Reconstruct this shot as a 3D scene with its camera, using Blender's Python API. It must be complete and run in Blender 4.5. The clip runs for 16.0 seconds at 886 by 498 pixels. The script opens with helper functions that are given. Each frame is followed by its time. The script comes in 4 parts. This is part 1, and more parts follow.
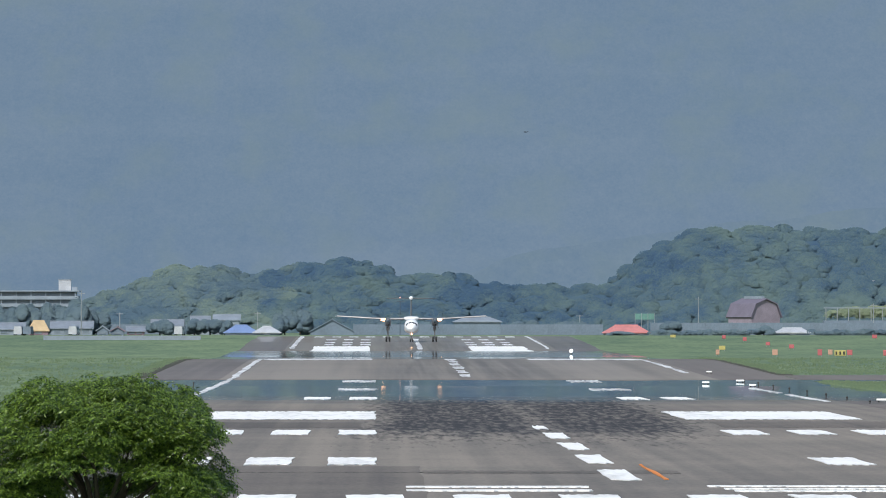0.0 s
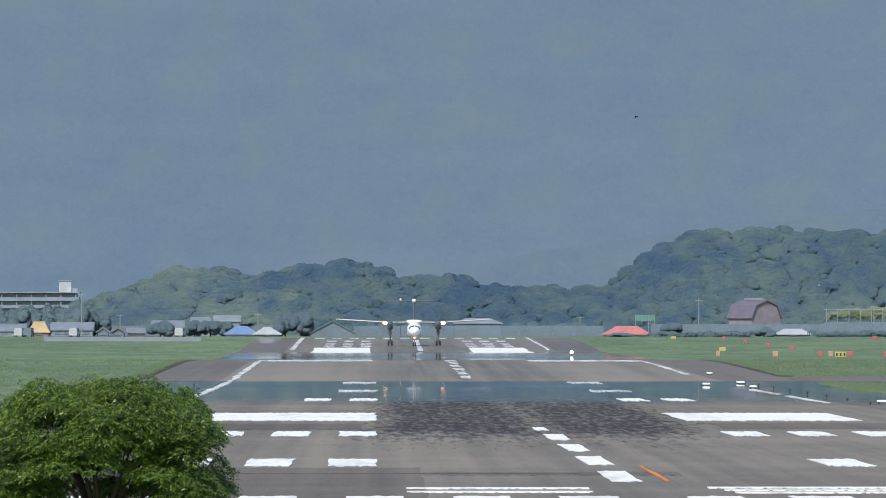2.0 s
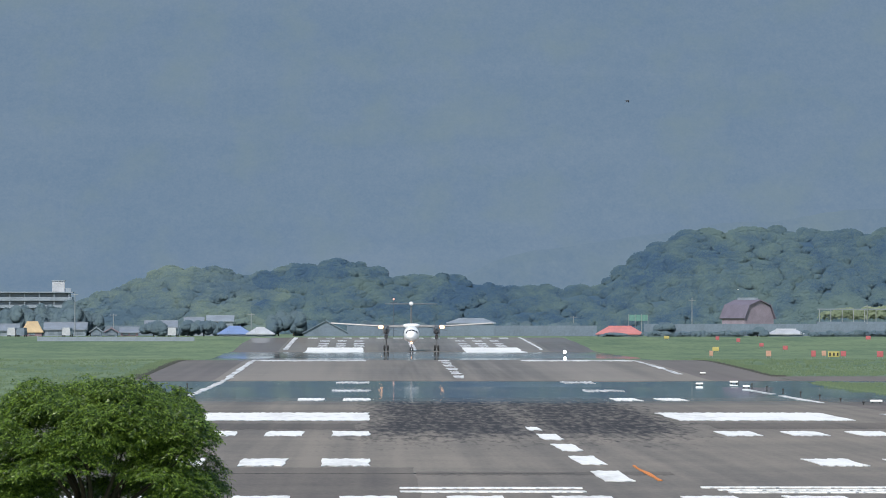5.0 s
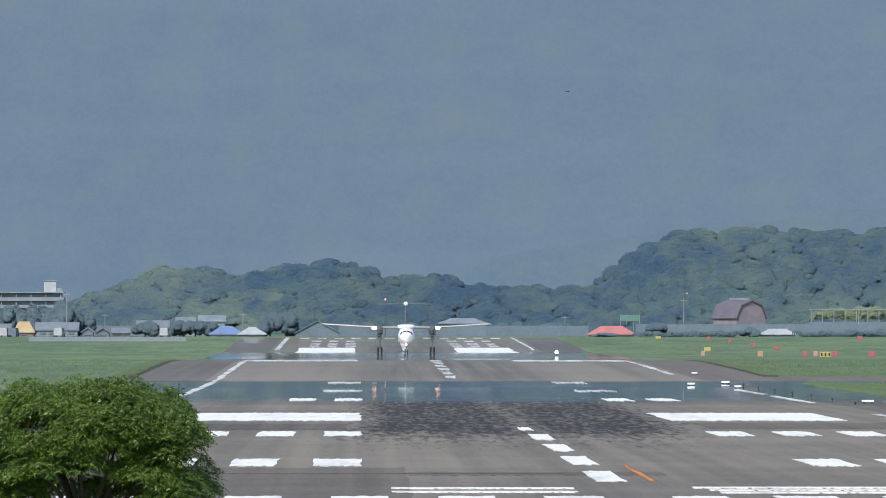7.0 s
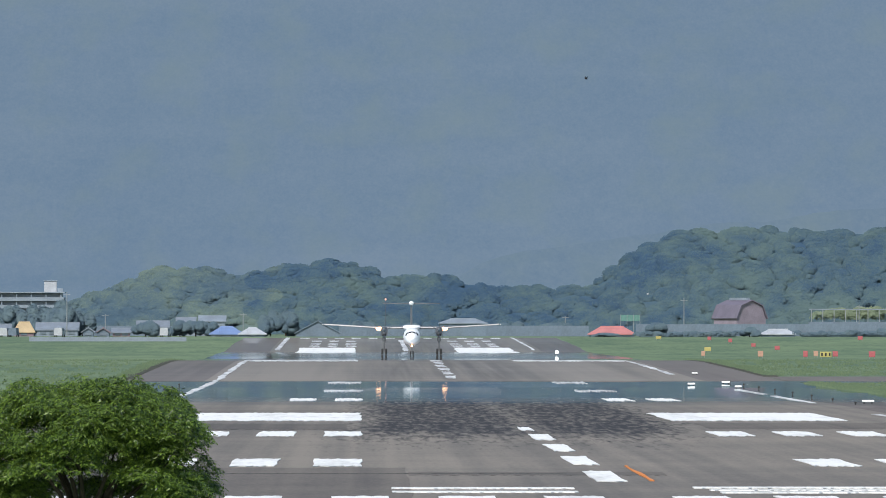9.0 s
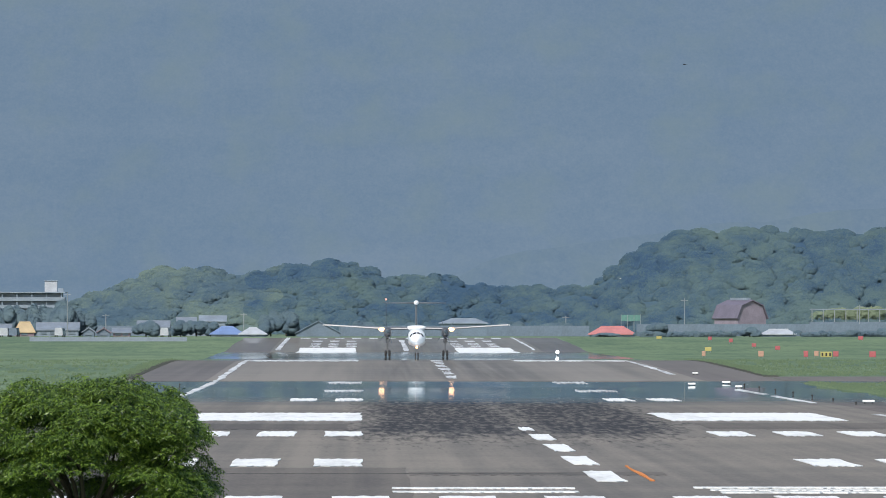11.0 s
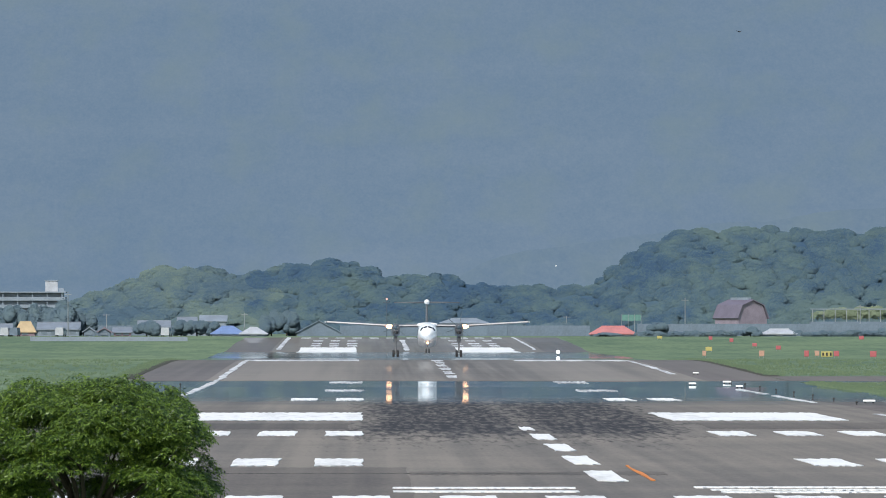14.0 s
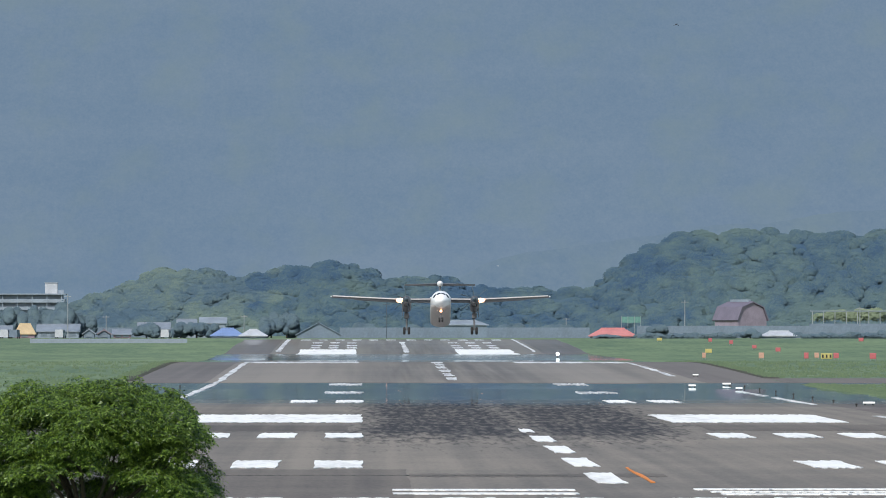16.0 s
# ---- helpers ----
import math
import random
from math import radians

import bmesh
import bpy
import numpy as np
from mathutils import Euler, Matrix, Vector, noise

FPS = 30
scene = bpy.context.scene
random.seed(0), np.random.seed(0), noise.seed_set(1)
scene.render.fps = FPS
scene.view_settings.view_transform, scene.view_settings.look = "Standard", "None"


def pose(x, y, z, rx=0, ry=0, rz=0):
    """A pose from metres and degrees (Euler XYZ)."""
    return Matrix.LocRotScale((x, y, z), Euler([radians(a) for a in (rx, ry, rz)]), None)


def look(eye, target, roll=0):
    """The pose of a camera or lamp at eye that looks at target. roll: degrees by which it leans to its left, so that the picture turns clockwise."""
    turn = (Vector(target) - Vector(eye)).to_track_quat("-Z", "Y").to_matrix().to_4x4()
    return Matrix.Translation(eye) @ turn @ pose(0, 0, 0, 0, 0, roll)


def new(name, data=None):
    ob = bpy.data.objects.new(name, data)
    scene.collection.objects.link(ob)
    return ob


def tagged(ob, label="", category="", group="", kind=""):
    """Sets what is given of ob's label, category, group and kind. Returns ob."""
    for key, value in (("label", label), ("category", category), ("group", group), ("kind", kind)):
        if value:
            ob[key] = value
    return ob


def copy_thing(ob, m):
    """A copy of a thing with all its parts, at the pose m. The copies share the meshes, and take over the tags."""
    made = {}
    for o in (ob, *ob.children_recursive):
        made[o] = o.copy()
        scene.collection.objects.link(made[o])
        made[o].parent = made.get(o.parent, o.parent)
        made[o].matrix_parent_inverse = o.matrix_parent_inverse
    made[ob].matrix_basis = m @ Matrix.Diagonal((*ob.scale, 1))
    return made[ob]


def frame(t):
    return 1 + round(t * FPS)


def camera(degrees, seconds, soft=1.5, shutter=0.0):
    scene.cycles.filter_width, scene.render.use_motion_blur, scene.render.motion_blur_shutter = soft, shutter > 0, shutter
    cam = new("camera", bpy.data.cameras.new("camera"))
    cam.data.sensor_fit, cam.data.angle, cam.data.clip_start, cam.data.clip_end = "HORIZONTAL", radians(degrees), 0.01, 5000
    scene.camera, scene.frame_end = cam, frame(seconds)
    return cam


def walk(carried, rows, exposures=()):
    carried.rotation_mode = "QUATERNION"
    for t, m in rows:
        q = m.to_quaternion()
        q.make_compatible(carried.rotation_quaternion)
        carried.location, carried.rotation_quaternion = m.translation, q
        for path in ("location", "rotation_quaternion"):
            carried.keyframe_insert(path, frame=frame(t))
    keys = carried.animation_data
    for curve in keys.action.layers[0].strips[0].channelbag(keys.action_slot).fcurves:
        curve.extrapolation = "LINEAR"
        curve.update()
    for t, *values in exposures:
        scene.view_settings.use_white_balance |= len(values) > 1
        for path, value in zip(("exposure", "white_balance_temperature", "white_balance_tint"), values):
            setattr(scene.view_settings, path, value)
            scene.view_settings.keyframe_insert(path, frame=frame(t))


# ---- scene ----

# ---------------------------------------------------------------- camera
# Long telephoto from a low terrace beside the runway axis. x: across the runway, y: along it.
EYE = (-8.75, 0.0, 5.6)
FPX = 25650.0
cam = camera(3.5014, 16.0, soft=0.95)


def aim(dx, dy):
    """Camera pose; dx, dy: small shifts of the picture, in 1/25650 rad, to the right and down."""
    return pose(*EYE, 90 + math.degrees((131 + dy) / FPX), 0, -math.degrees((144 - dx) / FPX))


walk(cam, [(0.0, aim(26, -2.5)), (0.5, aim(26, -2)), (1.0, aim(27, -1)), (1.5, aim(26.5, 0)), (2.5, aim(27, 0)),
           (3.5, aim(27, 0)), (4.0, aim(25.5, -0.5)), (4.6, aim(20, -0.5)), (5.8, aim(4, 0)), (6.4, aim(0, 0)), (7.0, aim(0, 0)), (9.0, aim(0.5, 0)),
           (11.5, aim(1.5, 0)), (13.0, aim(2, -0.5)), (14.0, aim(2.5, -0.5)), (15.0, aim(1.5, -0.5)),
           (15.5, aim(2, 0.5)), (16.0, aim(2, 3))])

# ---------------------------------------------------------------- light
world = bpy.data.worlds.new("sky")
scene.world = world
world.use_nodes = True
wn = world.node_tree.nodes
sky = wn.new("ShaderNodeTexSky")
sky.sky_type, sky.sun_disc = "NISHITA", False
sky.sun_elevation, sky.sun_rotation = radians(43), radians(203)
sky.air_density, sky.dust_density = 1.3, 1.2
wn["Background"].inputs["Strength"].default_value = 0.135
world.node_tree.links.new(sky.outputs[0], wn["Background"].inputs["Color"])
sun = new("sun", bpy.data.lights.new("sun", "SUN"))
sun.data.energy, sun.data.angle, sun.data.color = 3.55, radians(0.53), (1.0, 0.965, 0.915)
SUN_EL, SUN_AZ = radians(43), radians(203)
sun.matrix_basis = look((math.sin(SUN_AZ) * math.cos(SUN_EL) * 100, math.cos(SUN_AZ) * math.cos(SUN_EL) * 100, math.sin(SUN_EL) * 100), (0, 0, 0))
scene.view_settings.exposure = 0.0


# ---------------------------------------------------------------- materials
class Nodes:
    """A short way to write node trees."""

    def __init__(self, name):
        self.mat = bpy.data.materials.new(name)
        self.mat.use_nodes = True
        self.tree = self.mat.node_tree
        self.bsdf = self.tree.nodes["Principled BSDF"]
        self.pos = self.tree.nodes.new("ShaderNodeTexCoord").outputs["Object"]

    def put(self, socket, value):
        if isinstance(value, bpy.types.NodeSocket):
            self.tree.links.new(value, socket)
        else:
            socket.default_value = value

    def scaled(self, sx, sy, sz):
        n = self.tree.nodes.new("ShaderNodeMapping")
        n.inputs["Scale"].default_value = (sx, sy, sz)
        self.put(n.inputs["Vector"], self.pos)
        return n.outputs[0]

    def noise(self, size=(1, 1, 1), detail=4.0, rough=0.55, warp=0.0):
        n = self.tree.nodes.new("ShaderNodeTexNoise")
        self.put(n.inputs["Vector"], self.scaled(*[1 / s for s in size]))
        n.inputs["Scale"].default_value = 1.0
        n.inputs["Detail"].default_value = detail
        n.inputs["Roughness"].default_value = rough
        n.inputs["Distortion"].default_value = warp
        return n.outputs[0]

    def axis(self, i):
        n = self.tree.nodes.new("ShaderNodeSeparateXYZ")
        self.put(n.inputs[0], self.pos)
        return n.outputs[i]

    def op(self, kind, a, b=0.0, c=0.0):
        n = self.tree.nodes.new("ShaderNodeMath")
        n.operation = kind
        for s, v in zip(n.inputs, (a, b, c)):
            self.put(s, v)
        return n.outputs[0]

    def ramp(self, v, lo, hi, a=0.0, b=1.0):
        n = self.tree.nodes.new("ShaderNodeMapRange")
        for s, val in zip(n.inputs[:5], (v, lo, hi, a, b)):
            self.put(s, val)
        return n.outputs[0]

    def mix(self, f, a, b):
        n = self.tree.nodes.new("ShaderNodeMix")
        n.data_type = "RGBA"
        self.put(n.inputs[0], f)
        for s, v in ((n.inputs[6], a), (n.inputs[7], b)):
            self.put(s, v if isinstance(v, bpy.types.NodeSocket) else (*v, 1.0))
        return n.outputs[2]

    def random(self):
        return self.tree.nodes.new("ShaderNodeObjectInfo").outputs["Random"]

    def island(self):
        return self.tree.nodes.new("ShaderNodeNewGeometry").outputs["Random Per Island"]

    def done(self, colour, rough=0.8, bump=None, strength=0.3, distance=0.02, metal=0.0, spec=0.4):
        b = self.bsdf.inputs
        self.put(b["Base Color"], colour if isinstance(colour, bpy.types.NodeSocket) else (*colour, 1.0))
        self.put(b["Roughness"], rough)
        b["Metallic"].default_value = metal
        self.put(b["Specular IOR Level"], spec)
        if bump is not None:
            n = self.tree.nodes.new("ShaderNodeBump")
            n.inputs["Strength"].default_value, n.inputs["Distance"].default_value = strength, distance
            self.put(n.inputs["Height"], bump)
            self.put(b["Normal"], n.outputs[0])
        return self.mat


def plain(name, c, rough=0.6, wear=0.25, size=1.0, metal=0.0, spec=0.4):
    """Paint, metal or cloth with stains at two scales."""
    n = Nodes(name)
    a = n.noise((size, size, size), 5)
    b = n.noise((size * 0.12,) * 3, 3)
    dark = tuple(v * (1 - wear) for v in c)
    col = n.mix(n.ramp(n.op("ADD", n.op("MULTIPLY", a, 0.7), n.op("MULTIPLY", b, 0.3)), 0.38, 0.62), dark, c)
    return n.done(col, n.ramp(a, 0.3, 0.7, rough * 0.85, min(1, rough * 1.15)), b, 0.15, 0.01, metal, spec)


def glowing(name, c, power):
    n = Nodes(name)
    n.bsdf.inputs["Emission Color"].default_value = (*c, 1)
    n.bsdf.inputs["Emission Strength"].default_value = power
    return n.done(c, 0.3)


def make_asphalt(name, tone, rubber):
    """Weathered runway asphalt: paving lanes, cross patches, tyre rubber, a smooth water-like gloss that imitates the
    heat mirage on the hot stretch, haze put into the crest's colour.
    """
    n = Nodes(name)
    lanes = n.noise((7.0, 900.0, 9.0), 3)
    patches = n.noise((60.0, 90.0, 9.0), 4)
    cross = n.noise((300.0, 28.0, 9.0), 2)
    fine = n.noise((0.22, 2.2, 1.0), 6, 0.75)
    blotch = n.noise((2.2, 24.0, 1.0), 4, 0.65)
    f = n.op("ADD", n.op("ADD", n.op("MULTIPLY", lanes, 0.22), n.op("MULTIPLY", patches, 0.2)), n.op("ADD", n.op("MULTIPLY", cross, 0.1), n.op("ADD", n.op("MULTIPLY", fine, 0.2), n.op("MULTIPLY", blotch, 0.1))))
    f = n.op("ADD", f, n.op("MULTIPLY", n.noise((1.1, 420.0, 9.0), 3), 0.18))
    col = n.mix(n.ramp(f, 0.435, 0.565), tuple(v * k for v, k in zip(tone, (0.72, 0.735, 0.76))), tuple(v * k for v, k in zip(tone, (1.22, 1.19, 1.13))))
    x, y = n.axis(0), n.axis(1)
    ax = n.op("ABSOLUTE", x)
    # paler crest: the haze over the asphalt is put into its colour
    crest_haze = n.op("MULTIPLY", n.ramp(y, 1335.0, 1385.0), n.ramp(ax, 3.0, 11.0, 0.25, 0.7))
    col = n.mix(n.op("MULTIPLY", crest_haze, n.ramp(lanes, 0.35, 0.65, 0.5, 1.0)), col, tuple(v * k for v, k in zip(tone, (1.30, 1.27, 1.24))))
    if rubber:
        # streaks left along the wheel tracks
        streak = n.noise((1.5, 300.0, 4.0), 3, 0.55)
        track = n.op("MULTIPLY", n.ramp(ax, 11.0, 5.0), n.ramp(y, 1250.0, 1420.0))
        col = n.mix(n.op("MULTIPLY", n.op("MULTIPLY", n.ramp(streak, 0.38, 0.62), track), 0.45), col, (0.085, 0.081, 0.080))
        # dense patchy rubber of the touchdown zone
        near = n.op("MULTIPLY", n.ramp(y, 600.0, 760.0), n.ramp(y, 1180.0, 1010.0))
        skew = n.op("ABSOLUTE", n.op("ADD", x, n.ramp(y, 640.0, 800.0, 2.4, 0.0)))
        field = n.op("MULTIPLY", near, n.ramp(skew, 10.9, 7.2))
        lane = n.ramp(n.op("ABSOLUTE", n.op("SUBTRACT", x, 0.1)), 0.25, 1.2, 0.72, 1.0)
        field = n.op("MULTIPLY", field, lane)
        blot = n.noise((0.42, 14.0, 4.0), 5, 0.62, 0.35)
        skid = n.noise((0.8, 120.0, 4.0), 3, 0.6)
        big = n.noise((2.0, 40.0, 4.0), 3)
        grain = n.op("ADD", n.op("MULTIPLY", blot, 0.74), n.op("ADD", n.op("MULTIPLY", big, 0.14), n.op("MULTIPLY", skid, 0.12)))
        mask = n.ramp(n.op("ADD", grain, n.op("MULTIPLY", field, 0.27)), 0.612, 0.805)
        mask = n.op("MULTIPLY", mask, n.ramp(field, 0.0, 0.12))
        col = n.mix(n.op("MULTIPLY", mask, 0.95), col, (0.040, 0.042, 0.050))
    # gloss masked by distance, imitating the reflecting bands of a heat mirage
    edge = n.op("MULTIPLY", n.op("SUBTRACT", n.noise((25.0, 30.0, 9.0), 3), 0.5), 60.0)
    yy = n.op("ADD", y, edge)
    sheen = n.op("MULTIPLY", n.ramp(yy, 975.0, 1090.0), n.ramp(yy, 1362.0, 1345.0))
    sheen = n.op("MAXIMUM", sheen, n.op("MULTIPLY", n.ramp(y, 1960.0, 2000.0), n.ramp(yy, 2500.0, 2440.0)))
    # gloss that grows with distance imitates the haze over the far runway
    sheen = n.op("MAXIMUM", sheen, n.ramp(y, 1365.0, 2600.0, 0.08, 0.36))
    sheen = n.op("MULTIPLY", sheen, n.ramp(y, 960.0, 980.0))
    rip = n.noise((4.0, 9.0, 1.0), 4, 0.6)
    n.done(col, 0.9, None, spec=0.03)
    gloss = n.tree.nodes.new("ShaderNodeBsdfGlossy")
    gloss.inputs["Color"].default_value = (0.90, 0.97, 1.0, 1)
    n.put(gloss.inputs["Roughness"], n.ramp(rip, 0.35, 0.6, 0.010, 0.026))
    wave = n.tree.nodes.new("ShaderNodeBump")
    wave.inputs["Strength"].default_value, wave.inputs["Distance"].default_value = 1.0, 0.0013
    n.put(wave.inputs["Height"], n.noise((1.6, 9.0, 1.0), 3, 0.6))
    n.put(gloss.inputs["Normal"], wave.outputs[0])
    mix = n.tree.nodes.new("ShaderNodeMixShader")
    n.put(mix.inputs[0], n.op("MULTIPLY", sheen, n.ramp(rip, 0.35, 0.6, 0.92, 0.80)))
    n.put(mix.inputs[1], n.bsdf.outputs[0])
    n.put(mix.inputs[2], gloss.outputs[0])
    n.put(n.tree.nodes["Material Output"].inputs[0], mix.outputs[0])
    return n.mat


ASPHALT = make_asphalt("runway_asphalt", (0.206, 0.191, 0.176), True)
SHOULDER = make_asphalt("shoulder_asphalt", (0.150, 0.138, 0.135), False)


def make_grass():
    n = Nodes("mown_grass")
    a = n.noise((7.0, 60.0, 20.0), 5, 0.65)
    b = n.noise((0.9, 34.0, 1.0), 5, 0.65)
    c = n.noise((28.0, 220.0, 20.0), 4)
    f = n.op("ADD", n.op("MULTIPLY", a, 0.4), n.op("ADD", n.op("MULTIPLY", b, 0.3), n.op("MULTIPLY", c, 0.3)))
    col = n.mix(n.ramp(f, 0.41, 0.60), (0.098, 0.152, 0.098), (0.178, 0.240, 0.136))
    return n.done(col, 0.95, b, 0.4, 0.05, spec=0.1)


GRASS = make_grass()


def make_paint(name="white_marking_paint", low=(0.52, 0.52, 0.50), high=(0.86, 0.86, 0.84), lo=0.28, hi=0.5):
    n = Nodes(name)
    a = n.noise((0.7, 12.0, 1.0), 6, 0.7)
    b = n.noise((3.0, 60.0, 1.0), 3)
    f = n.op("ADD", n.op("MULTIPLY", a, 0.6), n.op("MULTIPLY", b, 0.4))
    return n.done(n.mix(n.ramp(f, lo, hi), low, high), 0.7)


PAINT = make_paint()
# greyer paint, mostly for far markings: wear, with haze put into the colour
WORN_HAZED_PAINT = make_paint("worn_hazed_paint", (0.30, 0.30, 0.31), (0.70, 0.71, 0.71), 0.40, 0.56)
PATCH = make_asphalt("asphalt_repair", (0.158, 0.146, 0.138), False)
SEAM = plain("bitumen_joint", (0.105, 0.103, 0.10), 0.8, 0.3, 1.0, spec=0.1)
ORANGE_PAINT = plain("orange_marking_paint", (0.75, 0.24, 0.04), 0.7, 0.2, 2.0)


def foliage(name, dark, light, rough=0.55):
    n = Nodes(name)
    r = n.island()
    big = n.noise((1.1, 1.1, 1.1), 3)
    f = n.op("ADD", n.op("MULTIPLY", r, 0.7), n.op("MULTIPLY", big, 0.3))
    col = n.mix(n.ramp(f, 0.2, 0.85), dark, light)
    n.done(col, rough, spec=0.5)
    thin = n.tree.nodes.new("ShaderNodeBsdfTranslucent")
    n.put(thin.inputs[0], col)
    mix = n.tree.nodes.new("ShaderNodeMixShader")
    mix.inputs[0].default_value = 0.35
    n.put(mix.inputs[1], n.bsdf.outputs[0])
    n.put(mix.inputs[2], thin.outputs[0])
    n.put(n.tree.nodes["Material Output"].inputs[0], mix.outputs[0])
    return n.mat


LEAF = foliage("tree_leaf", (0.016, 0.046, 0.011), (0.195, 0.305, 0.040), 0.40)
BARK = plain("bark", (0.055, 0.045, 0.036), 0.9, 0.5, 0.15)


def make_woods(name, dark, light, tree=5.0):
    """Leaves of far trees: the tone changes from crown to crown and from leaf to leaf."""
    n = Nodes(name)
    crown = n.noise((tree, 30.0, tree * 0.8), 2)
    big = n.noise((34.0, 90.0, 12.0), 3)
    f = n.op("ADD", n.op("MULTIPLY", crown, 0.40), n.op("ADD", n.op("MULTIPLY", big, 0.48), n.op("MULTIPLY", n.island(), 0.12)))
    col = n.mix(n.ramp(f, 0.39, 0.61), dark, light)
    n.done(col, 0.9, spec=0.05)
    # normals bent towards the sun keep the crowns' shade faint, as through haze
    soft = n.tree.nodes.new("ShaderNodeVectorMath")
    soft.operation = "MULTIPLY_ADD"
    n.put(soft.inputs[0], n.tree.nodes.new("ShaderNodeNewGeometry").outputs["Normal"])
    soft.inputs[1].default_value, soft.inputs[2].default_value = (0.22,) * 3, (-0.2, -0.6, 0.62)
    unit = n.tree.nodes.new("ShaderNodeVectorMath")
    unit.operation = "NORMALIZE"
    n.put(unit.inputs[0], soft.outputs[0])
    n.put(n.bsdf.inputs["Normal"], unit.outputs[0])
    thin = n.tree.nodes.new("ShaderNodeBsdfTranslucent")
    n.put(thin.inputs[0], col)
    mix = n.tree.nodes.new("ShaderNodeMixShader")
    mix.inputs[0].default_value = 0.25
    n.put(mix.inputs[1], n.bsdf.outputs[0])
    n.put(mix.inputs[2], thin.outputs[0])
    n.put(n.tree.nodes["Material Output"].inputs[0], mix.outputs[0])
    return n.mat


# the blue of the distant haze is put into these leaf colours
WOODS = make_woods("hazy_woodland_leaves", (0.060, 0.112, 0.180), (0.122, 0.180, 0.182))
SCRUB = make_woods("hazy_scrub_leaves", (0.108, 0.162, 0.212), (0.152, 0.212, 0.226), 2.5)
WOODS_PALE = make_woods("hazy_pale_leaves", (0.088, 0.142, 0.190), (0.162, 0.220, 0.196))


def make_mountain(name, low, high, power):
    """The distant slope: it glows, with the daylight of the hazy air in front of it put into its colour."""
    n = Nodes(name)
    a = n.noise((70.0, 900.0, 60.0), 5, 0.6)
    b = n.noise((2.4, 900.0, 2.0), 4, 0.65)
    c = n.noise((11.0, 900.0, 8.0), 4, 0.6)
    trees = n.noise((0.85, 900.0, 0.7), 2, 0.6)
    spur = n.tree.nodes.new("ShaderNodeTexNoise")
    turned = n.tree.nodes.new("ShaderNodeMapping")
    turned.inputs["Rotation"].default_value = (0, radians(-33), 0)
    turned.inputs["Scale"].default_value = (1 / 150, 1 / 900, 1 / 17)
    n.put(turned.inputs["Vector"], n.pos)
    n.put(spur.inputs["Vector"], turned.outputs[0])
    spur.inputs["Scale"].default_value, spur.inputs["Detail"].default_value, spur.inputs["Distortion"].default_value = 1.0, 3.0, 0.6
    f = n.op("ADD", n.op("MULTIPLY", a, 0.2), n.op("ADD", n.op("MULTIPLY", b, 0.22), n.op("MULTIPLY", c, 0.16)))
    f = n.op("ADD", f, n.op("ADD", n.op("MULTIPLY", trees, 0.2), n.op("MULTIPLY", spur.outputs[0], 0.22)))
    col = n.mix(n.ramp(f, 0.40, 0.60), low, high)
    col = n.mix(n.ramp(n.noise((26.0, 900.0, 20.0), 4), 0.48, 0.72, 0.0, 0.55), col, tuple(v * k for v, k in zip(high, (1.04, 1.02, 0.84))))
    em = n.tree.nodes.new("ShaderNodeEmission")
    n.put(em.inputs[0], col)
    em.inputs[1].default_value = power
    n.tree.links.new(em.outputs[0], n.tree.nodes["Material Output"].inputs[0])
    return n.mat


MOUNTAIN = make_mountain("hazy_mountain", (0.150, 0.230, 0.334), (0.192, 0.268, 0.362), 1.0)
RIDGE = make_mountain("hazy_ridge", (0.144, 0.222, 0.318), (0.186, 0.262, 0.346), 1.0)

WHITE = plain("white_aircraft_paint", (0.86, 0.87, 0.88), 0.25, 0.06, 2.0, 0.0, 0.5)
GREY_WING = plain("grey_wing_paint", (0.125, 0.135, 0.15), 0.4, 0.2, 1.0)
# tan grey that holds the shade on the white fuselage's underside
SHADED_BELLY = plain("shaded_belly_skin", (0.52, 0.47, 0.445), 0.5, 0.2, 1.0)
BELLY = plain("grey_belly_paint", (0.50, 0.48, 0.47), 0.4, 0.15, 1.0)
GLASS_DARK = plain("cockpit_glass", (0.02, 0.025, 0.03), 0.08, 0.1, 1.0)
RUBBER = plain("tyre_rubber", (0.025, 0.025, 0.027), 0.8, 0.3, 0.2)
GEAR_METAL = plain("gear_metal", (0.18, 0.18, 0.19), 0.45, 0.2, 0.3, 0.6)
BLADE = plain("propeller_blade", (0.08, 0.11, 0.13), 0.4, 0.2, 0.3)
INTAKE = plain("intake_dark", (0.03, 0.03, 0.032), 0.7, 0.2, 0.3)
LANDING_LIGHT = glowing("landing_light_glow", (1.0, 0.50, 0.25), 6.0)


# ---------------------------------------------------------------- mesh tools
def mesh_of(name, verts, faces, mat, smooth=False):
    me = bpy.data.meshes.new(name)
    me.from_pydata([tuple(v) for v in verts], [], [tuple(f) for f in faces])
    me.materials.append(mat)
    if smooth:
        me.polygons.foreach_set("use_smooth", [True] * len(me.polygons))
    me.update()
    return me


def big_mesh(name, verts, quads, mat):
    """A mesh out of numpy arrays of corners and quads."""
    me = bpy.data.meshes.new(name)
    me.vertices.add(len(verts))
    me.vertices.foreach_set("co", np.asarray(verts, np.float32).ravel())
    k = quads.shape[1]
    me.loops.add(quads.size)
    me.loops.foreach_set("vertex_index", quads.astype(np.int32).ravel())
    me.polygons.add(len(quads))
    me.polygons.foreach_set("loop_start", np.arange(0, quads.size, k, dtype=np.int32))
    me.materials.append(mat)
    me.update()
    me.validate()
    return me


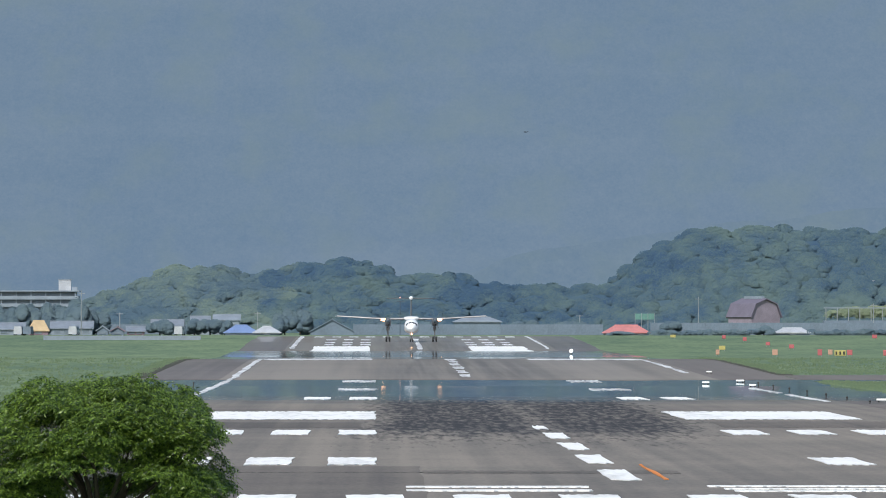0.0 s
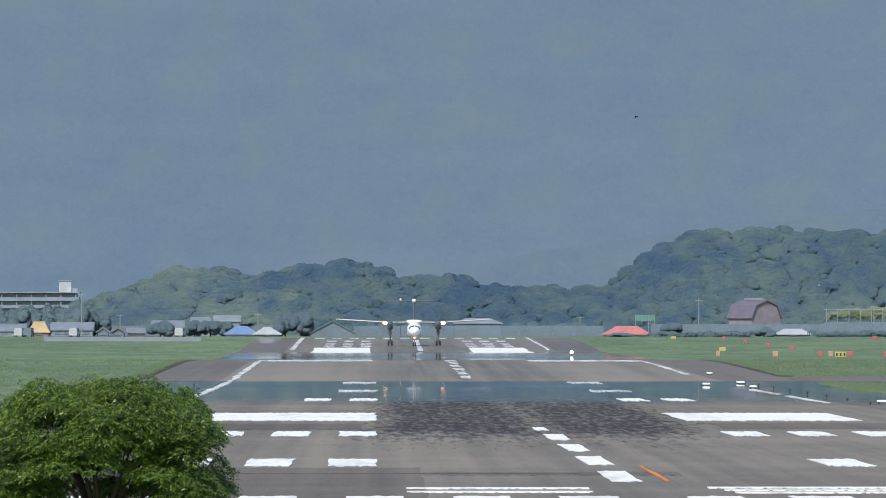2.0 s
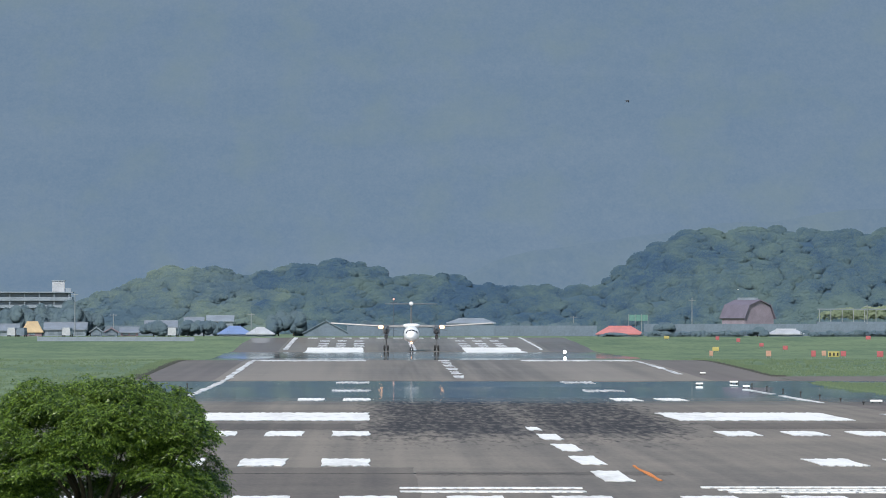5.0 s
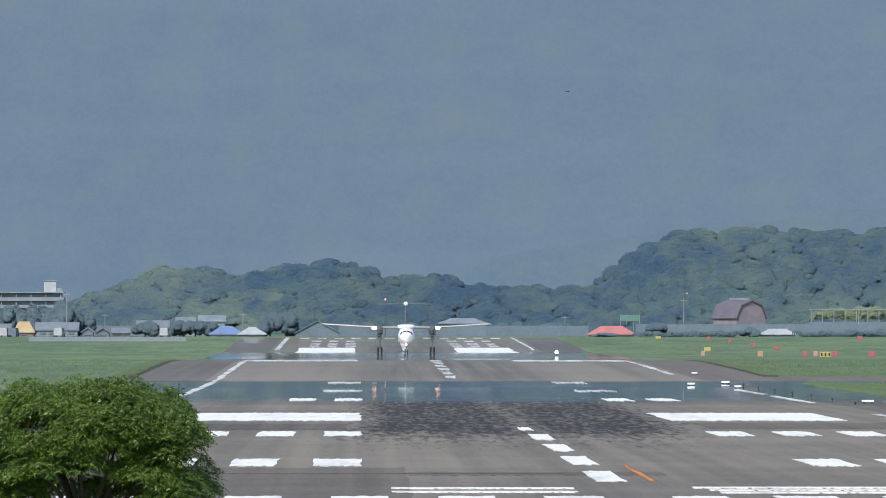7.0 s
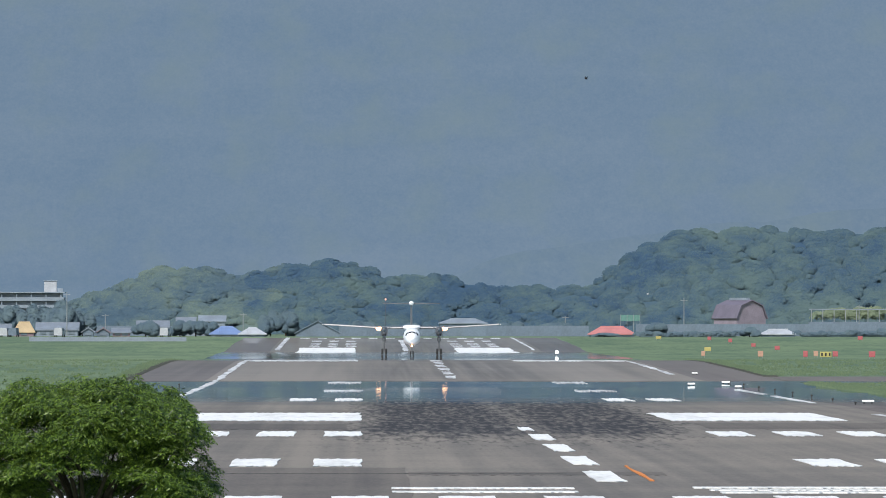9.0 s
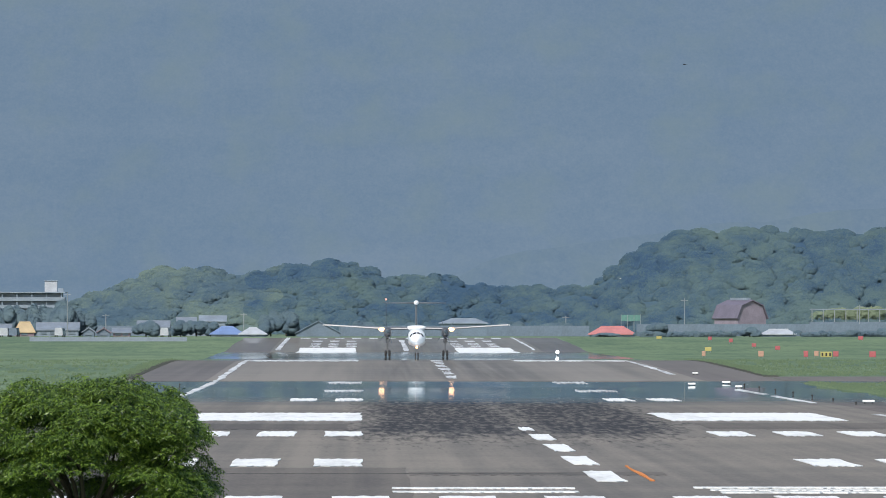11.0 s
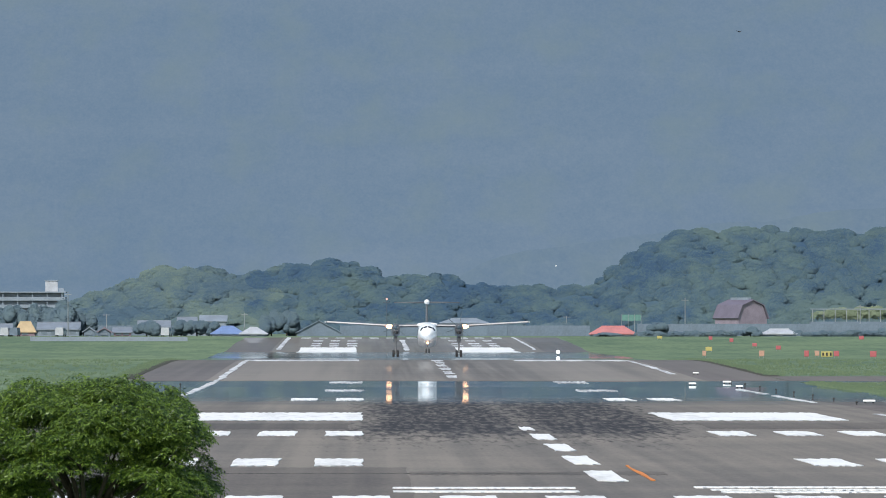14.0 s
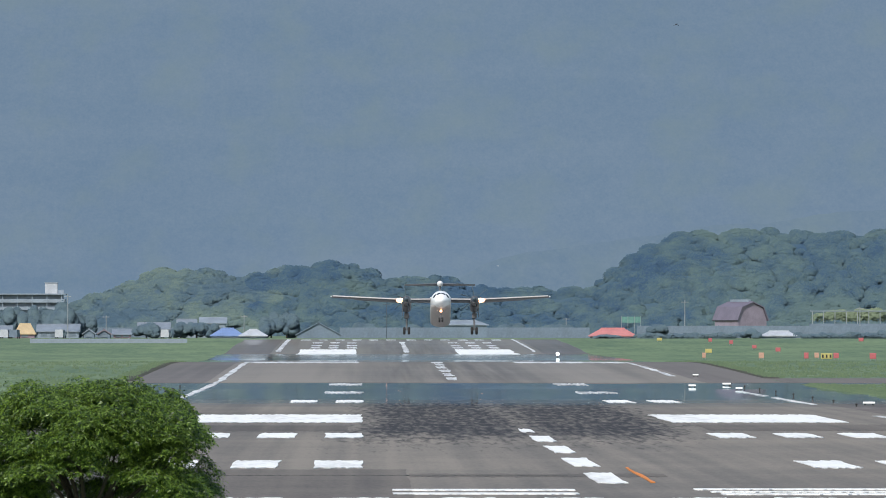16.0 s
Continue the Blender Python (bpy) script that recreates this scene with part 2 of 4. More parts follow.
def part(name, bm, material, parent, label="", smooth=False):
    """Links a bmesh as one mesh object under a thing or a part."""
    me = bpy.data.meshes.new(name)
    bm.to_mesh(me)
    bm.free()
    me.materials.append(material)
    if smooth:
        me.polygons.foreach_set("use_smooth", [True] * len(me.polygons))
    ob = new(name, me)
    ob.parent = parent
    if label:
        tagged(ob, label)
    return ob


def box(sx, sy, sz, x=0, y=0, z=0, bevel=0.0, bm=None):
    """A box with its base centre at x, y, z."""
    bm = bm or bmesh.new()
    r = bmesh.ops.create_cube(bm, size=1, matrix=Matrix.Translation((x, y, z + sz / 2)) @ Matrix.Diagonal((sx, sy, sz, 1)))
    if bevel:
        es = list({e for v in r["verts"] for e in v.link_edges})
        bmesh.ops.bevel(bm, geom=es, offset=bevel, segments=2, affect="EDGES", profile=0.5)
    return bm


def rod(a, b, r0, r1=None, n=10, bm=None):
    """A tapered rod from a to b."""
    bm = bm or bmesh.new()
    a, b = Vector(a), Vector(b)
    m = Matrix.Translation((a + b) / 2) @ (b - a).to_track_quat("Z", "Y").to_matrix().to_4x4()
    bmesh.ops.create_cone(bm, cap_ends=True, segments=n, radius1=r0, radius2=r0 if r1 is None else r1, depth=(b - a).length, matrix=m)
    return bm


def loft(rings, cap=True, bm=None):
    """A skin over closed rings with equal numbers of corners."""
    bm = bm or bmesh.new()
    rows = [[bm.verts.new(p) for p in ring] for ring in rings]
    n = len(rows[0])
    for a, b in zip(rows, rows[1:]):
        for i in range(n):
            bm.faces.new((a[i], a[(i + 1) % n], b[(i + 1) % n], b[i]))
    if cap:
        bm.faces.new(rows[0][::-1])
        bm.faces.new(rows[-1])
    bmesh.ops.recalc_face_normals(bm, faces=bm.faces)
    return bm


def oval(y, cx, cz, rx, rz, n=20, power=2.0):
    out = []
    for i in range(n):
        a = 2 * math.pi * i / n
        c, s = math.cos(a), math.sin(a)
        e = 2 / power
        out.append((cx + rx * math.copysign(abs(c) ** e, c), y, cz + rz * math.copysign(abs(s) ** e, s)))
    return out


def thing(name, label, category, group="", m=None):
    ob = tagged(new(name), label, category, group)
    if m is not None:
        ob.matrix_basis = m
    return ob


# ---------------------------------------------------------------- ground profile
PROFILE_Y = (-2000, 1250, 1400, 1560, 1690, 1760, 1850, 1960, 2120, 2300, 2420, 2520, 2595, 2640, 2728, 2790, 2900, 3000, 3400, 6000)
PROFILE_Z = (0.0, 0.0, 0.15, 0.68, 1.04, 1.04, 0.74, 0.42, 0.36, 0.46, 0.54, 0.62, 1.12, 1.32, 1.75, 2.0, 2.5, 2.75, 3.0, 3.0)


def gz(y):
    return float(np.interp(y, PROFILE_Y, PROFILE_Z))


def bend(y):
    """The runway's axis drifts a little to the west at its far end."""
    return -1.1 * min(1.0, max(0.0, (y - 1950) / 450))


def ribbon(name, x0, x1, y0, y1, mat, lift, thick=0.0, step=10.0, straight=False, ragged=0.0):
    """A strip of pavement or paint that follows the ground, from y0 to y1; with a side skirt if thick."""
    n = max(1, int(math.ceil((y1 - y0) / step)))
    x0_, x1_ = x0, x1
    vs, fs = [], []
    for i in range(n + 1):
        y = y0 + (y1 - y0) * i / n
        b = 0 if straight else bend(y)
        z = gz(y) + lift
        r = ragged * (noise.noise(Vector((x0_ * 0.1, y * 0.009, 0))) + 0.4 * noise.noise(Vector((x0_ * 0.1, y * 0.03, 5))))
        x0, x1 = (x0_ + (r if x0_ < 0 else 0), x1_ + (r if x1_ > 0 else 0))
        vs += [(x0 + b, y, z), (x1 + b, y, z), (x0 + b, y, z - thick), (x1 + b, y, z - thick)]
    for i in range(n):
        k = 4 * i
        fs.append((k, k + 1, k + 5, k + 4))
        if thick:
            fs += [(k + 1, k + 3, k + 7, k + 5), (k + 2, k, k + 4, k + 6)]
    if thick:
        fs += [(0, 2, 3, 1), (4 * n, 4 * n + 1, 4 * n + 3, 4 * n + 2)]
    return new(name, mesh_of(name, vs, fs, mat))


def build_ground():
    ys = np.concatenate([np.arange(-1500, 1200, 100), np.arange(1200, 3000, 10), np.arange(3000, 6001, 250)])
    xs = np.concatenate([np.arange(-4000, -300, 400), np.arange(-300, 301, 50), np.arange(400, 4001, 400)])
    vs = [(x, y, gz(y) - 0.02) for y in ys for x in xs]
    w = len(xs)
    fs = [(j * w + i, j * w + i + 1, j * w + w + i + 1, j * w + w + i) for j in range(len(ys) - 1) for i in range(w - 1)]
    return tagged(new("ground", mesh_of("ground", vs, fs, GRASS)), "mown green airfield grass around the runway", "grass", kind="structure")


def mark(name, x0, x1, y0, y1, mat=PAINT, label="", rough=1.0, lift=0.075):
    """Painted marking, as a thin raised sheet; the wobble of heat shimmer is put into its edges."""
    nx = max(2, min(110, int((x1 - x0) / 0.13)))
    ny = max(2, min(160, int((y1 - y0) / 8)))
    wob = rough * 1.9 * min((y0 / 600) ** 1.6, 3.0)
    top, rim = [], []
    ends = [[PAINT_RNG.uniform(-wob, wob) for _ in range(nx + 1)] for _ in range(2)]
    for j in range(ny + 1):
        v = j / ny
        for i in range(nx + 1):
            y = y0 + (y1 - y0) * v + (ends[0][i] * (v == 0) + ends[1][i] * (v == 1))
            x = x0 + (x1 - x0) * i / nx + (PAINT_RNG.uniform(-0.05, 0.05) * rough if i in (0, nx) else 0)
            x += 0.22 * min(y / 900, 1.5) * noise.noise(Vector((i * 0.9 / nx + x0, y * 0.045, 2.0)))
            top.append((x + bend(y), y, gz(y) + lift))
    w = nx + 1
    fs = [(j * w + i, j * w + i + 1, j * w + w + i + 1, j * w + w + i) for j in range(ny) for i in range(nx)]
    loop = list(range(w)) + [j * w + nx for j in range(1, ny + 1)] + [ny * w + i for i in range(nx - 1, -1, -1)] + [j * w for j in range(ny - 1, 0, -1)]
    n = len(top)
    low = [(top[k][0], top[k][1], top[k][2] - 0.034) for k in loop]
    m = len(loop)
    fs += [(loop[(k + 1) % m], loop[k], n + k, n + (k + 1) % m) for k in range(m)]
    ob = new(name, mesh_of(name, top + low, fs, mat))
    ob.parent = RUNWAY
    if label:
        tagged(ob, label)
    return ob


PAINT_RNG = random.Random(21)
build_ground()
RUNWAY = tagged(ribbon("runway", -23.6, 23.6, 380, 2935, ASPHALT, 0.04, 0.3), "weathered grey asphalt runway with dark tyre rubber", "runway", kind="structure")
for s, nm in ((-1, "shoulder_west"), (1, "shoulder_east")):
    lo, hi = sorted((s * 23.6, s * 31.5))
    tagged(ribbon(nm, lo, hi, 380, 2935, SHOULDER, 0.02, 0.3, 5.0, ragged=0.5), "dark brownish asphalt runway shoulder", "shoulder", kind="structure")


def build_markings():
    mark("edge_line", -22.8, -22.2, 423, 1745, WORN_HAZED_PAINT, rough=0.6)
    mark("edge_line", -22.9, -22.1, 2545, 2930, WORN_HAZED_PAINT, rough=0.6)
    for y0, y1 in ((423, 880), (1005, 1104), (1126, 1205), (1460, 1745), (2545, 2930)):
        mark("edge_line", 22.3, 22.8, y0, y1, WORN_HAZED_PAINT, rough=0.6)
    # added lines across the crest, imitating the mirage of markings beyond it
    for x0, x1 in ((-22.0, -9.2), (9.3, 22.1)):
        mark("mirage_line", x0, x1, 1704, 1758, WORN_HAZED_PAINT, rough=2.4)
    # centreline dashes
    y = 507.0
    while y < 2400:
        if not (790 < y < 1400 or 1745 < y):
            worn = 740 < y < 790
            mark("centreline_dash", -0.5, 0.15 if worn else 0.5, y, min(y + (22 if worn else 35), 2830), WORN_HAZED_PAINT if y > 1300 else PAINT, rough=1.6 if worn else 0.8)
        y += 60
    # far dashes drawn as one strip, as the mirage merges them
    mark("far_centreline", -0.45, 0.45, 2530, 2830, WORN_HAZED_PAINT)
    # threshold stripes of both ends
    for y0, y1 in ((432, 463), (2885, 2915)):
        for s in (-1, 1):
            for k in range(6):
                a = 1.1 + 3.4 * k
                lo, hi = sorted((s * a, s * (a + 1.8)))
                mark("threshold_stripe", lo, hi, y0, y1, PAINT if y0 < 1000 else WORN_HAZED_PAINT)
    # touchdown zone bars and aiming points, counted from either end
    for y0, count in ((561, 3), (711, 3), (1034, 2), (1170, 1), (1312, 1), (2628, 3), (2690, 3), (2785, 3)):
        for s in (-1, 1):
            for k in range(count):
                a = 8.8 + 3.3 * k
                w = 1.82 if count > 1 else 3.0
                lo, hi = sorted((s * a, s * (a + w)))
                mark("touchdown_zone_bar", lo, hi, y0, y0 + (29 if y0 < 2000 else 26), PAINT if y0 < 1150 else WORN_HAZED_PAINT)
    # the far bars are lengthened, imitating how the mirage stretches them
    for y0, y1 in ((822, 892), (2440, 2594)):
        for s in (-1, 1):
            lo, hi = sorted((s * 8.8, s * 18.8))
            mark("aiming_point_bar", lo, hi, y0, y1)
    # number strokes near the threshold
    for y0, y1 in ((474, 477.5), (484.5, 488.0)):
        mark("number_stroke", -7.75, -1.6, y0, y1, rough=0.12)
    for y0, y1, x0 in ((472.5, 475.5, 3.0), (479.5, 481.5, 2.8), (486.5, 489.5, 2.4)):
        mark("number_stroke", x0, 9.2, y0, y1, rough=0.12)
    # darker repairs and sealed joints
    for x0, x1, y0, y1 in ((-23.3, -7.1, 424, 556), (-7.05, 2.4, 529, 540), (-23.3, -9.5, 757, 800), (9.6, 23.3, 760, 806)):
        mark("asphalt_patch", x0, x1, y0, y1, PATCH, rough=0.8, lift=0.052)
    for x0, x1, y0, y1 in ((-16.5, -1.2, 533.4, 534.6),):
        mark("sealed_joint", x0, x1, y0, y1, SEAM, rough=0.5, lift=0.06)
    mark("guide_line", 1.42, 1.56, 509, 563, ORANGE_PAINT, "thin orange guide line", 0.4)


build_markings()
# verge soil, with the shade of the overhanging grass put into its colour
SHADED_SOIL = plain("shaded_verge_soil", (0.085, 0.088, 0.066), 0.95, 0.4, 4.0, spec=0.1)
for x0, x1, y0, y1 in ((31.0, 32.6, 1436, 1790), (-32.4, -31.0, 1400, 1790)):
    verge = ribbon("verge_edge", x0, x1, y0, y1, SHADED_SOIL, 0.05, 0.1, 4.0, ragged=1.1)
    tagged(verge, "ragged dark edge of soil and grass shade between shoulder and grass", "verge", kind="structure")
tagged(ribbon("taxiway", 31.5, 400, 1338, 1436, SHOULDER, 0.02, 0.3, straight=True), "brownish paved taxiway joining the runway", "taxiway", kind="structure")


def build_tufts():
    """Longer grass left standing beside the paved edges and over the verge."""
    rng = np.random.default_rng(31)
    vs = []
    for s, y0, y1, count in ((1, 930, 1335, 5200), (1, 1440, 1960, 2600), (-1, 930, 1960, 3200)):
        ys = y0 + (y1 - y0) * rng.random(count) ** (1.0 if y1 < 1400 else 1.9)
        off = np.where(rng.random(count) < 0.35, 1.4 * rng.random(count), 42.0 * rng.random(count) ** 1.3)
        for y, o in zip(ys, off):
            x = s * (31.9 + o) + bend(y)
            if s > 0 and 1325 < y < 1450:
                continue
            h = (0.10 + 0.14 * rng.random()) * (0.5 + noise.noise(Vector((x * 0.25, y * 0.02, 0))) * 0.8 + 0.4)
            w = 0.25 + 0.5 * rng.random()
            for k in range(4):
                a = w * (k / 3 - 0.5) + 0.1 * rng.normal()
                t, lean = max(0.04, h * (0.7 + 0.6 * rng.random())), 0.06 * rng.normal()
                z = gz(y) - 0.02
                vs += [(x + a - 0.10, y, z), (x + a + 0.10, y, z), (x + a + 0.03 + lean, y + 0.05, z + t), (x + a - 0.03 + lean, y + 0.05, z + t)]
    v = np.array(vs)
    tagged(new("grass_tufts", big_mesh("grass_tufts", v, np.arange(len(v)).reshape(-1, 4), TUFT)), "longer green grass tufts along the pavement edge", "grass", kind="stuff")


TUFT = foliage("tuft_grass", (0.112, 0.168, 0.098), (0.150, 0.208, 0.114), 0.8)
build_tufts()


# ---------------------------------------------------------------- distance
def px(x, d):
    """World x of a bearing at the distance d."""
    return EYE[0] + (x - 640) * d / FPX


def pz(y, d):
    return EYE[2] + (572 - y) * d / FPX


def build_mountain():
    nx, nz = 180, 70
    xs = np.linspace(-2600, 2600, nx)
    vs = []
    for j in range(nz):
        u = j / (nz - 1)
        for x in xs:
            top = 330 + 60 * noise.noise(Vector((x * 0.0016, 3.1, 0))) + 25 * noise.noise(Vector((x * 0.006, 7.7, 0)))
            y = 4380 + u * 420 + 40 * noise.noise(Vector((x * 0.008, u * 3, 1.0))) + 14 * noise.noise(Vector((x * 0.03, u * 9, 2.0)))
            vs.append((x, y - 0.00003 * x * x, -5 + u * top))
    fs = [(j * nx + i, j * nx + i + 1, j * nx + nx + i + 1, j * nx + nx + i) for j in range(nz - 1) for i in range(nx - 1)]
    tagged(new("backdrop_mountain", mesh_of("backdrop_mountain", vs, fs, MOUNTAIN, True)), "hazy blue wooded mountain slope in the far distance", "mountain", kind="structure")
    # a lower spur in front of it
    xs = np.linspace(px(700, 4150), px(1900, 4150), 160)
    pts_x, pts_y = (700, 790, 850, 900, 1000, 1060, 1150, 1300, 1400, 1500, 1600, 1900), (560, 505, 462, 450, 436, 428, 412, 395, 385, 372, 366, 350)
    vs, fs = [], []
    for x in xs:
        b = 640 + (x - EYE[0]) * FPX / 4150
        z = pz(float(np.interp(b, pts_x, pts_y)) + 5 * noise.noise(Vector((x * 0.06, 0, 4))) + 3 * noise.noise(Vector((x * 0.22, 0, 9))), 4150)
        for k in range(8):
            u = k / 7
            vs.append((x, 4050 + 100 * u, -2 + (z + 2) * math.sin(u * math.pi / 2)))
    for i in range(len(xs) - 1):
        fs += [(8 * i + k, 8 * i + 8 + k, 8 * i + 9 + k, 8 * i + 1 + k) for k in range(7)]
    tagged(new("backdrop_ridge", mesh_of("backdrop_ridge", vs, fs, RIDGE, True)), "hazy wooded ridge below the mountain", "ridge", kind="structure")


build_mountain()


def leaf_shell(rng, centres, radii, count, size, tilt=0.0, thin=0.32, lift=1.06):
    """Small leaf quads spread unevenly over ellipsoid crowns; tilt turns their faces up to the light."""
    n = len(centres) * count
    c = np.repeat(centres, count, 0)
    r = np.repeat(radii, count, 0)
    d = rng.normal(size=(n, 3))
    d /= np.linalg.norm(d, axis=1, keepdims=True)
    d[:, 2] = np.where(d[:, 2] < -0.35, -d[:, 2], d[:, 2])
    p = c + d * r * (lift - thin * rng.random((n, 1)))
    face = d + tilt * np.array((-0.2, -0.75, 0.75)) + 0.25 * rng.normal(size=(n, 3))
    face /= np.linalg.norm(face, axis=1, keepdims=True)
    u = np.cross(face, rng.normal(size=(n, 3)))
    u /= np.linalg.norm(u, axis=1, keepdims=True)
    w = np.cross(face, u)
    s = size * (0.6 + 0.8 * rng.random((n, 1)))
    v = np.stack([p - u * s - w * s * 0.6, p + u * s - w * s * 0.7, p + u * s * 0.8 + w * s * 0.7, p - u * s * 0.9 + w * s * 0.6], 1).reshape(-1, 3)
    return v, np.arange(n * 4).reshape(-1, 4)


def cores(rng, centres, radii, level):
    """Uneven rounded masses below the outer leaves of crowns."""
    ico = bmesh.new()
    bmesh.ops.create_icosphere(ico, subdivisions=level, radius=1)
    bv = np.array([p.co[:] for p in ico.verts])
    bf = np.array([[p.index for p in f.verts] for f in ico.faces])
    ico.free()
    n = len(centres)
    v = (centres[:, None] + bv[None] * radii[:, None] * (1 + 0.035 * rng.normal(size=(n, len(bv), 1)))).reshape(-1, 3)
    return v, (bf[None] + (np.arange(n) * len(bv))[:, None, None]).reshape(-1, 3)


HILL_X = (-400, 60, 110, 160, 250, 300, 420, 490, 550, 600, 640, 700, 750, 810, 880, 960, 1010, 1060, 1090, 1140, 1200, 1250, 1310, 1400, 1450, 1568, 2000)
HILL_Y = (552, 548, 540, 520, 480, 467, 478, 473, 462, 455, 470, 488, 482, 490, 505, 508, 502, 494, 468, 433, 410, 404, 400, 403, 408, 402, 420)


def build_woods():
    """Wooded hillside beyond the runway's end: rounded crowns of many leaf clumps over a closed canopy."""
    rng = np.random.default_rng(11)
    D0, D1 = 3370.0, 3450.0
    crest_z = [pz(y, D1) - 0.40 for y in HILL_Y]

    def slope(b, u):
        h = max(0.6, float(np.interp(b, HILL_X, crest_z)) - 2.9)
        e = min(u, 1.0)
        y = D0 + u * (D1 - D0)
        return px(b, y), y, 2.9 + h * (1 - (1 - e) ** 1.7) - max(0.0, u - 1.0) * 40

    nb, nu = 420, 40
    vs = []
    for b in np.linspace(-380, 2000, nb):
        for k in range(nu):
            x, y, z = slope(b, 1.1 * k / (nu - 1))
            o = 0.5 * noise.noise(Vector((x * 0.3, z * 0.4, 1.0)))
            vs.append((x, y + 1.2 - o, z - 0.9 + o))
    idx = np.arange(nb * nu).reshape(nb, nu)
    vs, quads = [np.array(vs)], [np.stack([idx[:-1, :-1], idx[1:, :-1], idx[1:, 1:], idx[:-1, 1:]], -1).reshape(-1, 4)]
    total = nb * nu
    # big, middle and small crowns, spread evenly over the slope's face: count, radius, leaf clumps on each
    across = np.linspace(-70, 1690, 400)
    share = np.cumsum(np.interp(across, HILL_X, crest_z) - 1.0)
    share /= share[-1]
    for count, r0, r1, leaves in ((620, 2.4, 3.6, 420), (700, 1.5, 2.4, 220), (300, 0.9, 1.5, 110)):
        cs, rs = [], []
        for k in range(count):
            b = float(np.interp((k * 0.618034 + 0.02 * rng.normal()) % 1.0, share, across))
            lift = (k + rng.random()) / count
            x, y, z = slope(b, 1 - (1 - lift) ** (1 / 1.7))
            r = rng.uniform(r0, r1) * min(1.0, 0.5 + (z - 2.9) / 9)
            q = r * rng.uniform(0.6, 0.85)
            cs.append((x, y + 0.4 * r, max(2.2 + q * 0.5, z - 0.6 * q)))
            rs.append((r, r, q))
        v, f = leaf_shell(rng, np.array(cs), np.array(rs), leaves, 0.22, 0.45, 0.10, 1.06)
        vs.append(v)
        quads.append(f + total)
        total += len(v)
        v, f = cores(rng, np.array(cs), np.array(rs) * 0.96, 3 if r0 > 2 else 2)
        vs.append(v)
        quads.append(f + total)
        total += len(v)
    tris = np.concatenate([np.concatenate([q[:, (0, 1, 2)], q[:, (0, 2, 3)]]) if q.shape[1] == 4 else q for q in quads])
    # the western hill carries paler trees
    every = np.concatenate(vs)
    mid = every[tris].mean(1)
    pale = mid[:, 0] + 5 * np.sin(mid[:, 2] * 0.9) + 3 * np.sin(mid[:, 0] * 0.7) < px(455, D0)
    for name, pick, mat, label in (("woodland", ~pale, WOODS, "dense broadleaf woods on low hills, tinted blue for haze"), ("western_woodland", pale, WOODS_PALE, "paler green broadleaf woods on the western hill")):
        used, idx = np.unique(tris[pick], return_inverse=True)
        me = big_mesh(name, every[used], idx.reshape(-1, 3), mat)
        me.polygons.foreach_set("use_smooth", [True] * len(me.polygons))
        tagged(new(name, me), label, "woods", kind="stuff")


build_woods()


def build_bush(name, b, d, w, h, label, seed, mat=SCRUB):
    """A rounded far bush or small tree: a short stem and a leafy crown."""
    rng = np.random.default_rng(seed)
    base = thing(name, label, "bush" if h < 4 else "tree", m=pose(px(b, d), d, gz(d) - 0.05))
    part("stem", rod((0, 0, 0), (0, 0, h * 0.6), 0.16, 0.08, 7), BARK, base)
    k = 9
    cs = np.stack([(rng.random(k) - 0.5) * w * 0.62, (rng.random(k) - 0.5) * w * 0.5, h * (0.32 + 0.36 * rng.random(k))], 1)
    cs[:, 2] -= np.abs(cs[:, 0]) / w * h * 0.35
    rs = np.stack([w * (0.2 + 0.08 * rng.random(k))] * 2 + [h * (0.26 + 0.08 * rng.random(k))], 1)
    v, q = leaf_shell(rng, cs, rs, 200, 0.15, 0.3, 0.06, 1.02)
    hv, hf = cores(rng, cs, rs * 0.95, 2)
    tris = np.concatenate([q[:, (0, 1, 2)], q[:, (0, 2, 3)], hf + len(v)])
    crown = new("crown", big_mesh("crown", np.concatenate([v, hv]), tris, mat))
    crown.data.polygons.foreach_set("use_smooth", [True] * len(tris))
    crown.parent = base
    return base


